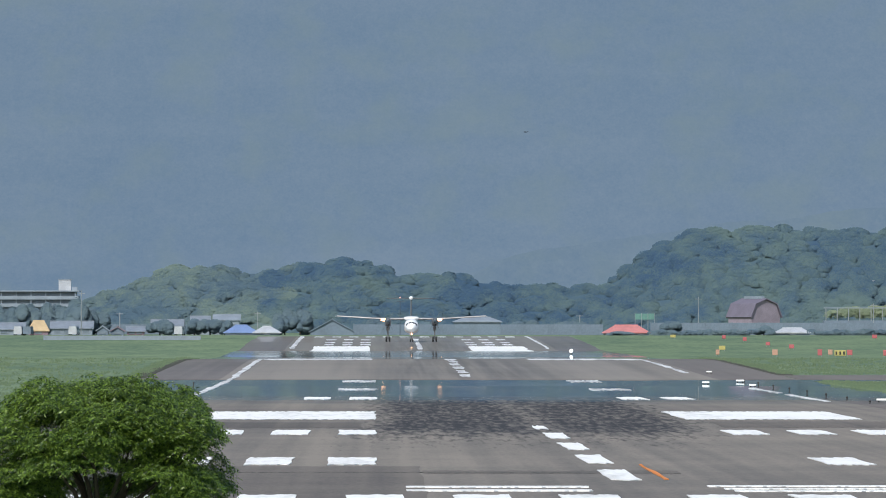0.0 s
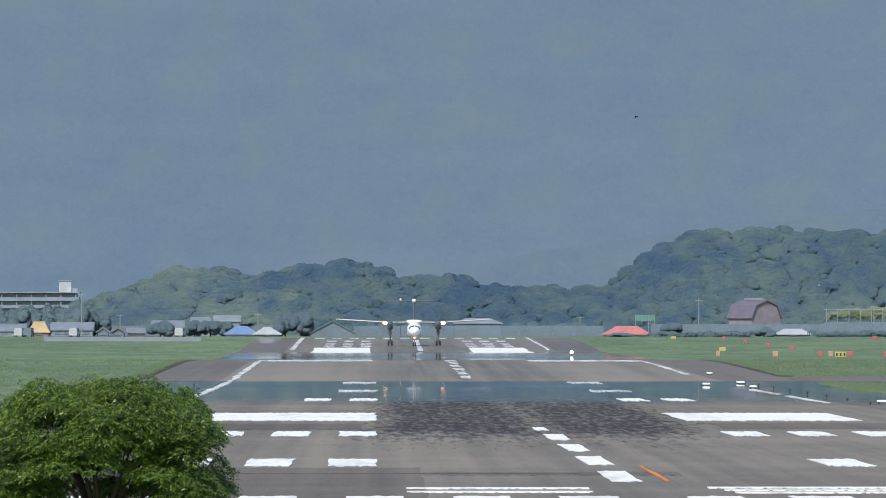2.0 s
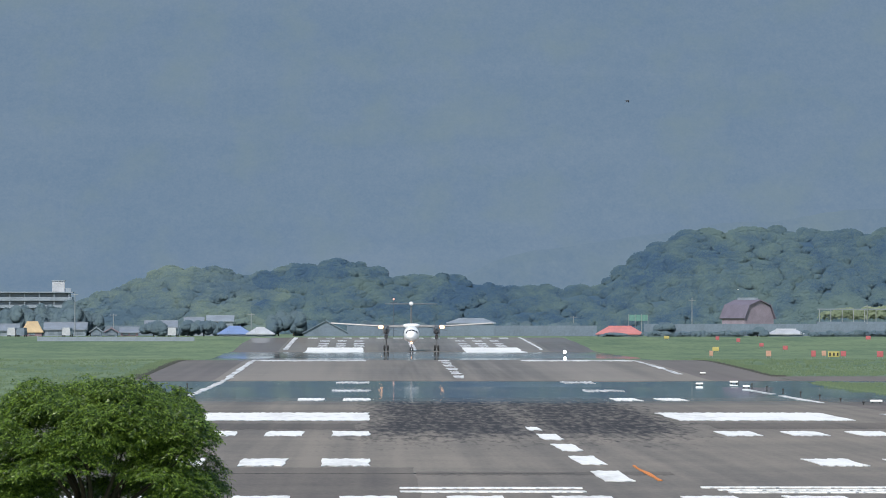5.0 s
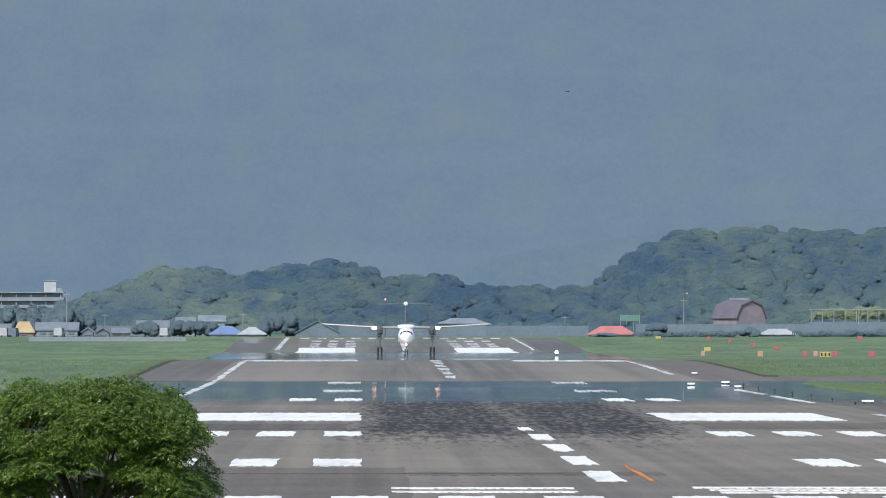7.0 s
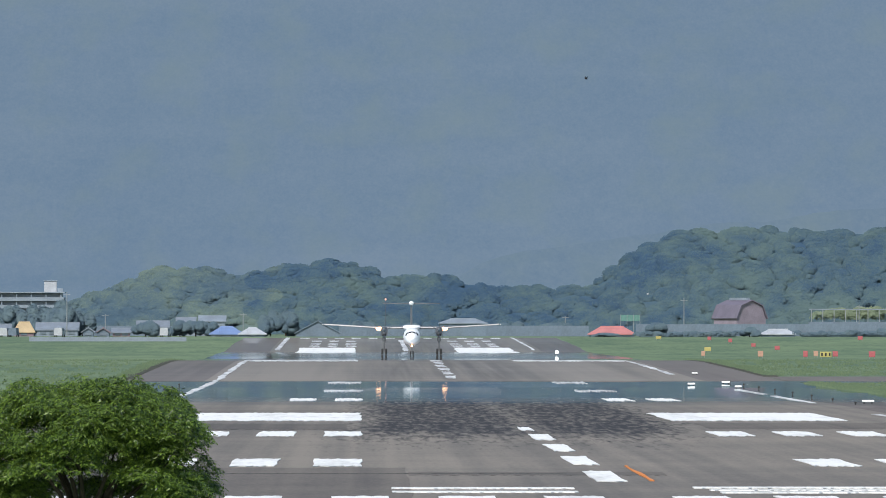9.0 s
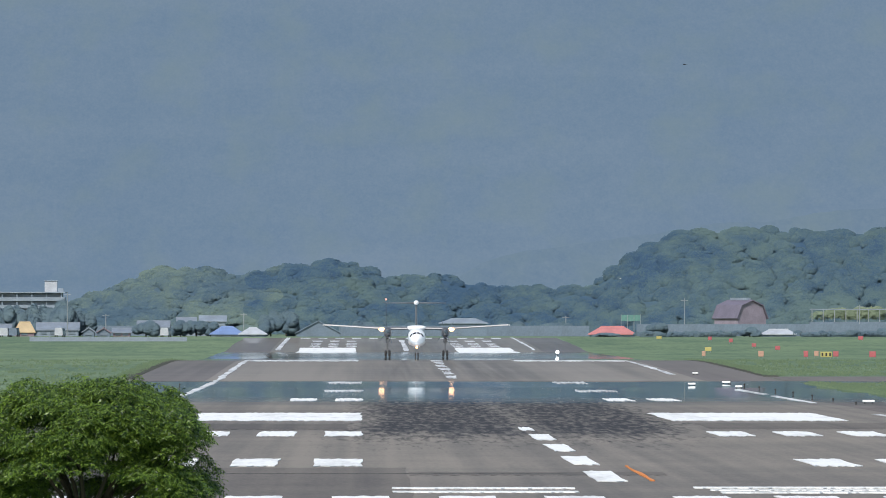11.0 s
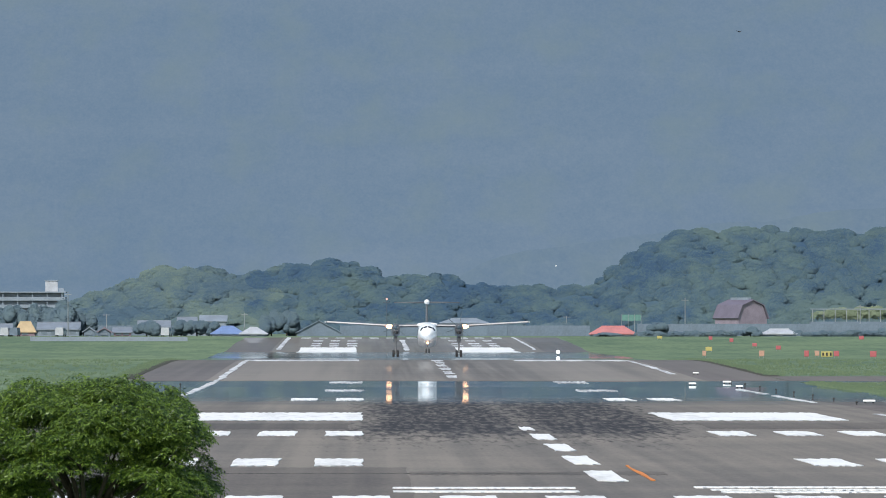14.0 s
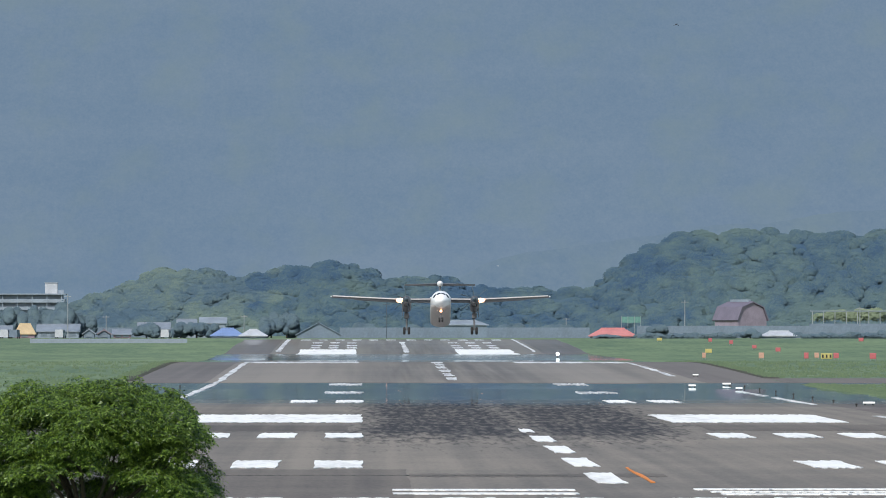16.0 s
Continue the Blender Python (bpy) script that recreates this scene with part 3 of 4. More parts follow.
# ---------------------------------------------------------------- near tree
def build_tree():
    """Broadleaf tree with drooping compound leaves."""
    rng = np.random.default_rng(3)
    d = 250.0
    k = d / FPX
    base = thing("broadleaf_tree", "leafy green broadleaf tree with drooping narrow leaves", "tree", m=pose(px(152, d), d, 0))
    trunk = rod((0, 0, -0.05), (0.03, 0, 1.5), 0.13, 0.10, 12)
    limbs = []
    crown_c, crown_r = np.array((0.06, 0.0, 2.85)), np.array((2.0, 2.0, 1.67))
    for i in range(13):
        a = 2 * math.pi * i / 13 + rng.random() * 0.4
        e = 0.4 + 0.38 * rng.random()
        tip = Vector((crown_c[0] + math.cos(a) * crown_r[0] * e, math.sin(a) * crown_r[1] * e, crown_c[2] + 0.1 + 1.0 * (1 - e) + 0.3 * rng.random()))
        mid = Vector((tip.x * 0.4, tip.y * 0.4, 1.3 + (tip.z - 1.3) * 0.62))
        bm = rod((0.03, 0, 1.25 + 0.2 * rng.random()), mid, 0.06, 0.04, 7)
        rod(mid, tip, 0.04, 0.012, 6, bm)
        for t in range(3):
            end = tip + Vector(rng.normal(size=3) * 0.2)
            rod(mid.lerp(tip, 0.5 + 0.15 * t), end, 0.016, 0.005, 5, bm)
        limbs.append(bm)
    part("trunk", trunk, BARK, base)
    for bm in limbs:
        part("limb", bm, BARK, base)
    # layered pads of leaf sprays that droop at their rims, with dark gaps between them
    n_pad = 185
    dirs = rng.normal(size=(n_pad, 3))
    dirs /= np.linalg.norm(dirs, axis=1, keepdims=True)
    dirs[:, 2] = np.where(dirs[:, 2] < -0.5, -dirs[:, 2] * 0.7, dirs[:, 2])
    dirs /= (np.abs(dirs) ** 3.1).sum(1, keepdims=True) ** (1 / 3.1)
    depth = np.where(rng.random((n_pad, 1)) < 0.38, rng.uniform(0.4, 0.75, (n_pad, 1)), rng.uniform(0.82, 0.93, (n_pad, 1)))
    cc = crown_c + dirs * crown_r * depth
    vs = []
    for c, e in zip(cc, dirs):
        if c[1] < 0.1 and -1.2 < c[0] < 1.0 and c[2] < 2.98:
            continue  # an open hollow round the trunk
        r, h = rng.uniform(0.26, 0.54), rng.uniform(0.16, 0.36)
        lean = e * np.array((0.35, 0.35, 0.0))
        for _ in range(int(300 * r)):
            phi, rho = rng.uniform(0, 2 * math.pi), math.sqrt(rng.random())
            out = np.array((math.cos(phi), math.sin(phi), 0.0))
            p = c + out * rho * r + np.array((0, 0, h * (1 - rho * rho))) + rng.normal(size=3) * 0.035
            p[2] -= 0.35 * float(out @ lean) * rho * r
            yaw = phi + rng.normal() * 0.7
            stem = np.array((math.cos(yaw), math.sin(yaw), 0.25 - 0.75 * rho * rng.random()))
            side = np.array((-math.sin(yaw), math.cos(yaw), 0))
            L = rng.uniform(0.12, 0.22)
            for t in np.linspace(0.15, 1.0, 5):
                q = p + stem * L * t + np.array((0, 0, -0.06 * t * t))
                for sgn in (-1, 1):
                    tipv = side * sgn * 0.8 + stem * 0.45 + np.array((0, 0, -0.15 - 0.75 * rng.random())) + rng.normal(size=3) * 0.22
                    tipv /= np.linalg.norm(tipv)
                    l = rng.uniform(0.05, 0.095)
                    w = np.cross(tipv, np.array((0.2, -0.35, 0.9)) + rng.normal(size=3) * 0.45)
                    w *= rng.uniform(0.008, 0.0135) / np.linalg.norm(w)
                    vs += [q, q + tipv * l * 0.45 + w, q + tipv * l, q + tipv * l * 0.45 - w]
    v = np.array(vs)
    crown = new("crown", big_mesh("crown", v, np.arange(len(v)).reshape(-1, 4), LEAF))
    crown.parent = base


build_tree()


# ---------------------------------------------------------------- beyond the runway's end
# blue-grey distance haze is put into these wall, window and roof colours
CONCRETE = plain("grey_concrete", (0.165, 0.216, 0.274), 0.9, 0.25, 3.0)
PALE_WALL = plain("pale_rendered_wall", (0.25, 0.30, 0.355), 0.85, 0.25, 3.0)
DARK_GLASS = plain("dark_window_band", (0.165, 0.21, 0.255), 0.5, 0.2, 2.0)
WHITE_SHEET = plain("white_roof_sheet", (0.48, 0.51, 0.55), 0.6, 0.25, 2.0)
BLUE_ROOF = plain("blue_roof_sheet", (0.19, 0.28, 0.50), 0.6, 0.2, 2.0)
RED_ROOF = plain("red_roof_sheet", (0.56, 0.22, 0.21), 0.7, 0.25, 2.0)
HALL_WALL = plain("pinkish_boarded_wall", (0.285, 0.245, 0.30), 0.85, 0.25, 2.0)
HALL_ROOF = plain("purple_brown_roof", (0.165, 0.150, 0.200), 0.8, 0.25, 2.0)
BROWN_ROOF = plain("brown_roof_tile", (0.25, 0.20, 0.235), 0.8, 0.25, 2.0)
BROWN_WALL = plain("brown_boarded_wall", (0.27, 0.20, 0.235), 0.85, 0.25, 2.0)
OCHRE_ROOF = plain("ochre_roof_sheet", (0.52, 0.40, 0.24), 0.7, 0.2, 2.0)
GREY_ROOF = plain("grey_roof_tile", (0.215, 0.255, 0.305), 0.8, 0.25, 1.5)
SIGN_RED = plain("red_board_paint", (0.43, 0.115, 0.125), 0.5, 0.15, 0.5)
SIGN_ORANGE = plain("faded_orange_paint", (0.50, 0.30, 0.22), 0.6, 0.2, 0.5)
SIGN_YELLOW = plain("yellow_sign_face", (0.46, 0.40, 0.14), 0.5, 0.15, 0.5)
BLACK = plain("black_paint", (0.03, 0.03, 0.03), 0.6, 0.2, 0.5)
GREEN_SHEET = plain("green_netting", (0.13, 0.27, 0.24), 0.8, 0.3, 1.0)
LAMP_HOUSING = plain("white_lamp_housing", (0.82, 0.82, 0.8), 0.5, 0.1, 0.5)
DARK_STEEL = plain("dark_mast_steel", (0.075, 0.10, 0.13), 0.6, 0.2, 1.0)
STEEL = plain("galvanised_steel", (0.30, 0.33, 0.35), 0.5, 0.2, 1.0, 0.4)
LAMP_WHITE = glowing("edge_lamp_glow", (1.0, 0.97, 0.92), 5.0)
LAMP_RED = glowing("obstacle_lamp_glow", (1.0, 0.55, 0.45), 0.45)
WOODS_OLIVE = make_woods("olive_leaves", (0.17, 0.22, 0.15), (0.26, 0.31, 0.21))


def house(name, b0, b1, ytop, yeave, d, wall, roof, label, ridge="x", depth=9.0, overhang=0.35, windows=2, category="house", hip=0.0):
    """A gabled building between two bearings, with its ridge across or along the view."""
    w = (b1 - b0) * d / FPX
    base = gz(d) - 0.05
    top, eave = pz(ytop, d) - base, max(0.6, pz(yeave, d) - base)
    ob = thing(name, label, category, m=pose(px((b0 + b1) / 2, d), d + depth / 2, base))
    part("wall", box(w - 2 * overhang, depth - 2 * overhang, eave, 0, 0, 0, 0.03), wall, ob)
    hw, hd = w / 2, depth / 2
    if ridge == "x":
        prof = [(-hd, eave - 0.15), (0, top), (hd, eave - 0.15), (hd, eave + 0.05), (0, top + 0.18), (-hd, eave + 0.05)]
        flat = [(p[0], min(p[1], eave + 0.05 if p[1] > top else eave - 0.1)) for p in prof]
        rings = [[(x, p[0], p[1]) for p in prof] for x in (-hw, hw)] if not hip else [
            [(x, p[0], p[1]) for p in (prof if abs(x) < hw else flat)] for x in (-hw, -hw + hip, hw - hip, hw)]
        gable = [[(x, -hd + overhang, eave - 0.05), (x, 0, top), (x, hd - overhang, eave - 0.05)] for x in (-hw + overhang, hw - overhang)]
    else:
        prof = [(-hw, eave - 0.15), (0, top), (hw, eave - 0.15), (hw, eave + 0.05), (0, top + 0.18), (-hw, eave + 0.05)]
        rings = [[(p[0], y, p[1]) for p in prof] for y in (-hd, hd)]
        gable = [[(-hw + overhang, y, eave - 0.05), (0, y, top), (hw - overhang, y, eave - 0.05)] for y in (-hd + overhang, hd - overhang)]
    if not hip:
        part("gable", loft(gable), wall, ob)
    rf = part("roof", loft(rings), roof, ob)
    part("ridge_cap", rod((-hw + hip, 0, top + 0.2), (hw - hip, 0, top + 0.2), 0.13, n=8) if ridge == "x" else rod((0, -hd, top + 0.2), (0, hd, top + 0.2), 0.13, n=8), roof, rf)
    for i in range(windows):
        x = (i + 0.5) / windows * (w - 1.2) - (w - 1.2) / 2
        h = min(1.1, eave * 0.45)
        win = part("window", box(min(1.3, w / windows * 0.55), 0.06, h, x, -hd + overhang - 0.03, eave * 0.4, 0.01), DARK_GLASS, ob)
        part("window_sill", box(min(1.4, w / windows * 0.6), 0.16, 0.06, x, -hd + overhang - 0.08, eave * 0.4 - 0.07), PALE_WALL, win)
    return ob


def build_terminal():
    """Storeyed building with open decks and a stair tower on its roof."""
    d = 3120.0
    x0, x1 = px(-160, d), px(113, d)
    w = x1 - x0
    base = gz(d) - 0.05
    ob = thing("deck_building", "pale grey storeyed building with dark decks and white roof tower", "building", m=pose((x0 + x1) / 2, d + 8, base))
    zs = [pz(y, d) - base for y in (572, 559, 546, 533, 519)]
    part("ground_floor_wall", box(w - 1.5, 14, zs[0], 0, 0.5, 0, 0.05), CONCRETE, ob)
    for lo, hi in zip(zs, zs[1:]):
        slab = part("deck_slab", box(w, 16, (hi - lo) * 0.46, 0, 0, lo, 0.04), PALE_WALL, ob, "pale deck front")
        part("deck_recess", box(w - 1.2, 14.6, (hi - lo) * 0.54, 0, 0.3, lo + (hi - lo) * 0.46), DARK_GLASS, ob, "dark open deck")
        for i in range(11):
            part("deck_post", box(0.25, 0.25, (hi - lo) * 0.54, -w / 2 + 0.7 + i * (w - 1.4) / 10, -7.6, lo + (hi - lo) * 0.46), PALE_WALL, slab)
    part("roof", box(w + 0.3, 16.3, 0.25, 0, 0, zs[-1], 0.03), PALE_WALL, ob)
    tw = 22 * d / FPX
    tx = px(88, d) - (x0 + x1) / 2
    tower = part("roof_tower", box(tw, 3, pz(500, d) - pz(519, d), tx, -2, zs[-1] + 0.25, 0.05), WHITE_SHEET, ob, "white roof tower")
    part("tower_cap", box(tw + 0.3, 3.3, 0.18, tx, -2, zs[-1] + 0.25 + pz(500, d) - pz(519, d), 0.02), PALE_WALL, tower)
    part("vent_box", box(1.2, 1.2, 0.8, px(112, d) - (x0 + x1) / 2 - 0.8, -3, zs[-1] + 0.25, 0.04), PALE_WALL, ob)


build_terminal()
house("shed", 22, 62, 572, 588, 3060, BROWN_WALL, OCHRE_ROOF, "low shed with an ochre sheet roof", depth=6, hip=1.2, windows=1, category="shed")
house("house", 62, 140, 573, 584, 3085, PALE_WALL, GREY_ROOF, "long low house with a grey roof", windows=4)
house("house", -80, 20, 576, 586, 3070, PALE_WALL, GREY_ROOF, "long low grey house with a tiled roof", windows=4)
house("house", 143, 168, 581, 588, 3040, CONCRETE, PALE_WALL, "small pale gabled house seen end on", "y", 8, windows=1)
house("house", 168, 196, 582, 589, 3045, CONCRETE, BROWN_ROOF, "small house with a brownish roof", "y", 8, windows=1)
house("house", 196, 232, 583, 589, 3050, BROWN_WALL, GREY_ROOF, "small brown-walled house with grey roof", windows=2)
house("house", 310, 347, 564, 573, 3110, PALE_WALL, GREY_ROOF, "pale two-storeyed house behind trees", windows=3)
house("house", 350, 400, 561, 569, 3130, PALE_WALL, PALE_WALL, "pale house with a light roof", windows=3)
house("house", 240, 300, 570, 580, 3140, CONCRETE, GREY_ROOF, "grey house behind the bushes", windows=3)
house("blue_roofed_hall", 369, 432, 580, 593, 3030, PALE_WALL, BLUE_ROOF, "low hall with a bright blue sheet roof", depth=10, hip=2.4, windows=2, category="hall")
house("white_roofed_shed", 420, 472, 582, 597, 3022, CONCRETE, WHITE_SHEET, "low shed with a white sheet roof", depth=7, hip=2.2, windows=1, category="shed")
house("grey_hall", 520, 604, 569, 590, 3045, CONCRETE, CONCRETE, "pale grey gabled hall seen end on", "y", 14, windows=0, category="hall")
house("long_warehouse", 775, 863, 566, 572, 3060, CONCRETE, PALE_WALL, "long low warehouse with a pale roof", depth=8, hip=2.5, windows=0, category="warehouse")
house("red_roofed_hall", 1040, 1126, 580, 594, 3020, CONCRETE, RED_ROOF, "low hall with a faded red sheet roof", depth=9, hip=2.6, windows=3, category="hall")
house("white_roofed_shed", 1344, 1410, 585, 598, 3015, CONCRETE, WHITE_SHEET, "low shed with an off-white roof", depth=7, hip=1.8, windows=1, category="shed")


def build_barn():
    """Large brown building with a broken-pitch roof and a raised ridge."""
    d = 3150.0
    b0, b1 = 1262, 1358
    w = (b1 - b0) * d / FPX
    base = gz(d) - 0.05
    ob = thing("brown_hall", "large reddish-brown hall with a broken-pitch roof and pale raised ridge", "hall", m=pose(px((b0 + b1) / 2, d), d + 6, base))
    ob.rotation_euler = (0, 0, radians(-58))
    h = [pz(y, d) - base for y in (577, 556, 542, 533)]
    L, W = 4.6, 3.7
    prof = ((-W, 0.0), (W, 0.0), (W, h[1] * 0.8), (W * 0.72, h[2]), (0, h[3]), (-W * 0.72, h[2]), (-W, h[1] * 0.8))
    part("wall", loft([[(x, y, z) for y, z in prof] for x in (-L, L)]), HALL_WALL, ob)
    for sgn in (-1, 1):
        rp = ((W * 1.08, h[1] * 0.76), (W * 0.74, h[2] + 0.05), (0, h[3] + 0.05), (0, h[3] + 0.28), (W * 0.77, h[2] + 0.24), (W * 1.12, h[1] * 0.8))
        rf = part("roof", loft([[(x, sgn * y, z) for y, z in rp] for x in (-L - 0.4, L + 0.4)]), HALL_ROOF, ob, "reddish-brown roof slope")
    part("raised_ridge", box(L * 1.5, 0.9, 0.55, 0, 0, h[3] + 0.15, 0.06), PALE_WALL, rf, "pale raised ridge")
    for i in range(4):
        part("window", box(1.0, 0.08, 1.1, -L + 1.5 + i * (2 * L - 3) / 3, -W - 0.03, 1.3, 0.02), DARK_GLASS, ob)
    part("door", box(0.08, 1.8, 2.2, L + 0.03, 0, 0.0, 0.02), DARK_GLASS, ob)


build_barn()


def build_greenhouse():
    d = 3110.0
    b0, b1 = 1432, 1700
    w = (b1 - b0) * d / FPX
    base = gz(d) - 0.05
    ob = thing("netted_nursery", "long pale nursery frame under olive netting beside the woods", "nursery", m=pose(px((b0 + b1) / 2, d), d + 5, base))
    z0, z1 = pz(570, d) - base, pz(547, d) - base
    part("retaining_wall", box(w, 8, z0, 0, 0, 0, 0.05), CONCRETE, ob)
    for i in range(14):
        part("post", box(0.16, 0.16, z1 - z0, -w / 2 + 0.5 + i * (w - 1) / 13, -3.9, z0), STEEL, ob)
    part("top_rail", box(w, 0.2, 0.2, 0, -3.9, z1 - 0.2, 0.03), PALE_WALL, ob)
    rng = np.random.default_rng(8)
    k = 44
    cs = np.stack([(rng.random(k) - 0.5) * (w - 3), rng.random(k) * 3 - 1.5, z0 + (z1 - z0) * (0.3 + 0.5 * rng.random(k))], 1)
    rs = np.stack([1.2 + 0.7 * rng.random(k), 1.0 + 0.3 * rng.random(k), (z1 - z0) * (0.35 + 0.12 * rng.random(k))], 1)
    v, q = leaf_shell(rng, cs, rs, 130, 0.22, 1.0)
    cr = new("shrubs", big_mesh("shrubs", v, q, WOODS_OLIVE))
    cr.parent = ob
    tagged(cr, "olive shrubs in the nursery")


build_greenhouse()


def wall_run(name, b0, b1, ytop, d, mat, label, bay=4.0):
    """A boundary wall of equal panels between posts."""
    x0, x1 = px(b0, d), px(b1, d)
    n = max(1, round((x1 - x0) / bay))
    base = gz(d) - 0.05
    h = pz(ytop, d) - base
    ob = tagged(thing(name, label, "wall", m=pose(x0, d, base)), kind="structure")
    step = (x1 - x0) / n
    me_p = me_q = None
    for i in range(n):
        if me_p is None:
            a = part("panel", box(step - 0.12, 0.15, h, 0, 0, 0, 0.02), mat, ob)
            q = part("post", box(0.22, 0.26, h + 0.1, 0, 0, 0, 0.02), mat, ob)
            me_p, me_q = a.data, q.data
        else:
            a, q = new("panel", me_p), new("post", me_q)
            a.parent = q.parent = ob
        a.location = (step * (i + 0.5), 0, 0)
        q.location = (step * i, 0, 0)
    return ob


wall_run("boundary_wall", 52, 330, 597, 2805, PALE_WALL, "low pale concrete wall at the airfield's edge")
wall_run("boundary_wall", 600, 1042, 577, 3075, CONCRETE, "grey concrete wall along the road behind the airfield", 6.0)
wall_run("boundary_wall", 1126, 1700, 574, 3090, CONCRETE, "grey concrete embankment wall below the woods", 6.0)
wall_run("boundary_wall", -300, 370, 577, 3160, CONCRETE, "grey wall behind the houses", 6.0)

for i, (b, d, w, h, lab) in enumerate(((257, 3028, 6.2, 4.1, "dark rounded evergreen bush beside the houses"), (318, 3034, 4.6, 3.6, "dark bush beside the boundary wall"), (346, 3038, 4.8, 3.9, "dark bush beside the boundary wall"),
                                       (372, 3050, 4.0, 3.4, "small dark tree behind the blue-roofed hall"), (478, 3060, 6.0, 6.2, "dark tree beside the grey hall"), (505, 3075, 6.5, 6.6, "dark tree beside the grey hall"), (1326, 3012, 4.6, 2.3, "low dark bush beside the white-roofed shed"),
                                       (1160, 3070, 5.0, 3.2, "low scrub below the woods"), (1560, 3012, 4.0, 2.0, "low dark bush at the grass edge"), (1070, 3005, 5.5, 0.9, "low hedge before the red-roofed hall"), (640, 3080, 6, 4, "dark tree behind the runway's end"), (900, 3082, 7, 3.6, "low scrub behind the runway's end"), (985, 3084, 7, 3.4, "low scrub behind the runway's end"), (720, 3084, 6, 3.3, "low scrub behind the runway's end"), (12, 3098, 7, 7.6, "leafy tree before the deck building"), (46, 3100, 7, 8.0, "leafy tree before the deck building"), (80, 3102, 7, 7.8, "leafy tree before the deck building"), (112, 3100, 7, 8.6, "leafy tree before the deck building"), (146, 3104, 7, 6.4, "leafy tree behind the houses"), (-20, 3100, 7, 7.6, "leafy tree before the deck building"))):
    build_bush("bush" if h < 4 else "small_tree", b, d, w, h, lab, 40 + i)


def build_hedge(b0, b1, d, h, label, seed):
    """A low, uneven hedge along the foot of a wall."""
    rng = np.random.default_rng(seed)
    w = (b1 - b0) * d / FPX
    base = thing("hedge", label, "hedge", m=pose(px((b0 + b1) / 2, d), d, gz(d) - 0.05))
    k = int(w / 1.1)
    part("woody_base", box(w * 0.97, 0.5, h * 0.55, 0, 0, 0, 0.1), SCRUB, base)
    hs = h * (0.75 + 0.5 * rng.random(k))
    cs = np.stack([np.linspace(-w / 2, w / 2, k) + 0.3 * rng.normal(size=k), 0.3 * rng.normal(size=k), hs * 0.5], 1)
    rs = np.stack([0.9 + 0.4 * rng.random(k), 0.6 + 0.2 * rng.random(k), hs * 0.5], 1)
    v, q = leaf_shell(rng, cs, rs, 150, 0.14, 0.3, 0.1)
    leaves = new("leaves", big_mesh("leaves", v, q, SCRUB))
    leaves.parent = base


build_hedge(1128, 1304, 3008, 1.1, "low dark green hedge at the grass edge below the wall", 71)
build_hedge(1412, 1700, 3008, 1.15, "low dark green hedge at the grass edge below the wall", 72)


def build_van(b, d, mat, label):
    ob = thing("van", label, "van", m=pose(px(b, d), d, gz(d), 0, 0, 82))
    body = part("body", loft([[(x, y, z) for y, z in ((-0.85, 0.3), (0.85, 0.3), (0.85, 1.1), (0.75, 1.85), (-0.75, 1.85), (-0.85, 1.1))] for x in (-1.9, 1.6)]), mat, ob)
    part("bonnet", box(0.7, 1.6, 0.75, 1.9, 0, 0.35, 0.08), mat, body)
    part("side_window", box(2.6, 0.04, 0.5, -0.2, -0.83, 1.15, 0.02), DARK_GLASS, body)
    for x in (-1.2, 1.3):
        for y in (-0.8, 0.8):
            part("wheel", rod((x, y - 0.1, 0.32), (x, y + 0.1, 0.32), 0.32, n=14), RUBBER, ob)


build_van(105, 3000, WHITE_SHEET, "small white van parked by the boundary wall")
build_van(8, 3000, WHITE_SHEET, "white van parked near the houses")
build_van(24, 2999, CONCRETE, "grey van parked near the houses")
build_van(292, 3001, WHITE_SHEET, "white van parked by the bushes")


def pole(b, ytop, d, label, mat=STEEL, lamp=None, r=0.12):
    base = gz(d) - 0.05
    h = pz(ytop, d) - base
    ob = thing("utility_pole", label, "pole", m=pose(px(b, d), d, base))
    part("shaft", rod((0, 0, 0), (0, 0, h), r, r * 0.7, 8), mat, ob)
    part("crossarm", box(1.5, 0.12, 0.12, 0, 0, h * 0.93, 0.02), mat, ob)
    if lamp:
        part("obstacle_lamp", box(0.36, 0.36, 0.42, 0, 0, h, 0.1), lamp, ob, "pale red obstacle lamp")
    return ob


pole(682, 532, 2996, "slim dark mast with a pale red lamp", DARK_STEEL, LAMP_RED, 0.09)
for b, y, d in ((118, 517, 3080), (186, 556, 3060), (1210, 528, 3130), (1000, 560, 3100), (1520, 540, 3100), (430, 555, 3120)):
    pole(b, y, d, "slim grey utility pole")

ob = thing("sports_net", "green netting screen below the woods", "netting", m=pose(px(1115, 3160), 3160, gz(3160)))
hz = pz(557, 3160) - gz(3160)
for i in range(3):
    part("net_panel", box(1.3, 0.05, 1.3, -1.4 + 1.4 * i, 0, hz - 1.4), GREEN_SHEET, ob)
for i in range(4):
    part("post", rod((-2.1 + 1.4 * i, 0, 0), (-2.1 + 1.4 * i, 0, hz), 0.06, n=8), STEEL, ob)


# ---------------------------------------------------------------- boards and lamps in the grass
def ground_at(y):
    """How far off the ground lies that shows at this height of the picture, seen past the crest."""
    for d in np.arange(2990, 400, -2.0):
        if 572 + (EYE[2] - gz(d)) * FPX / d >= y:
            return float(d)
    return 400.0


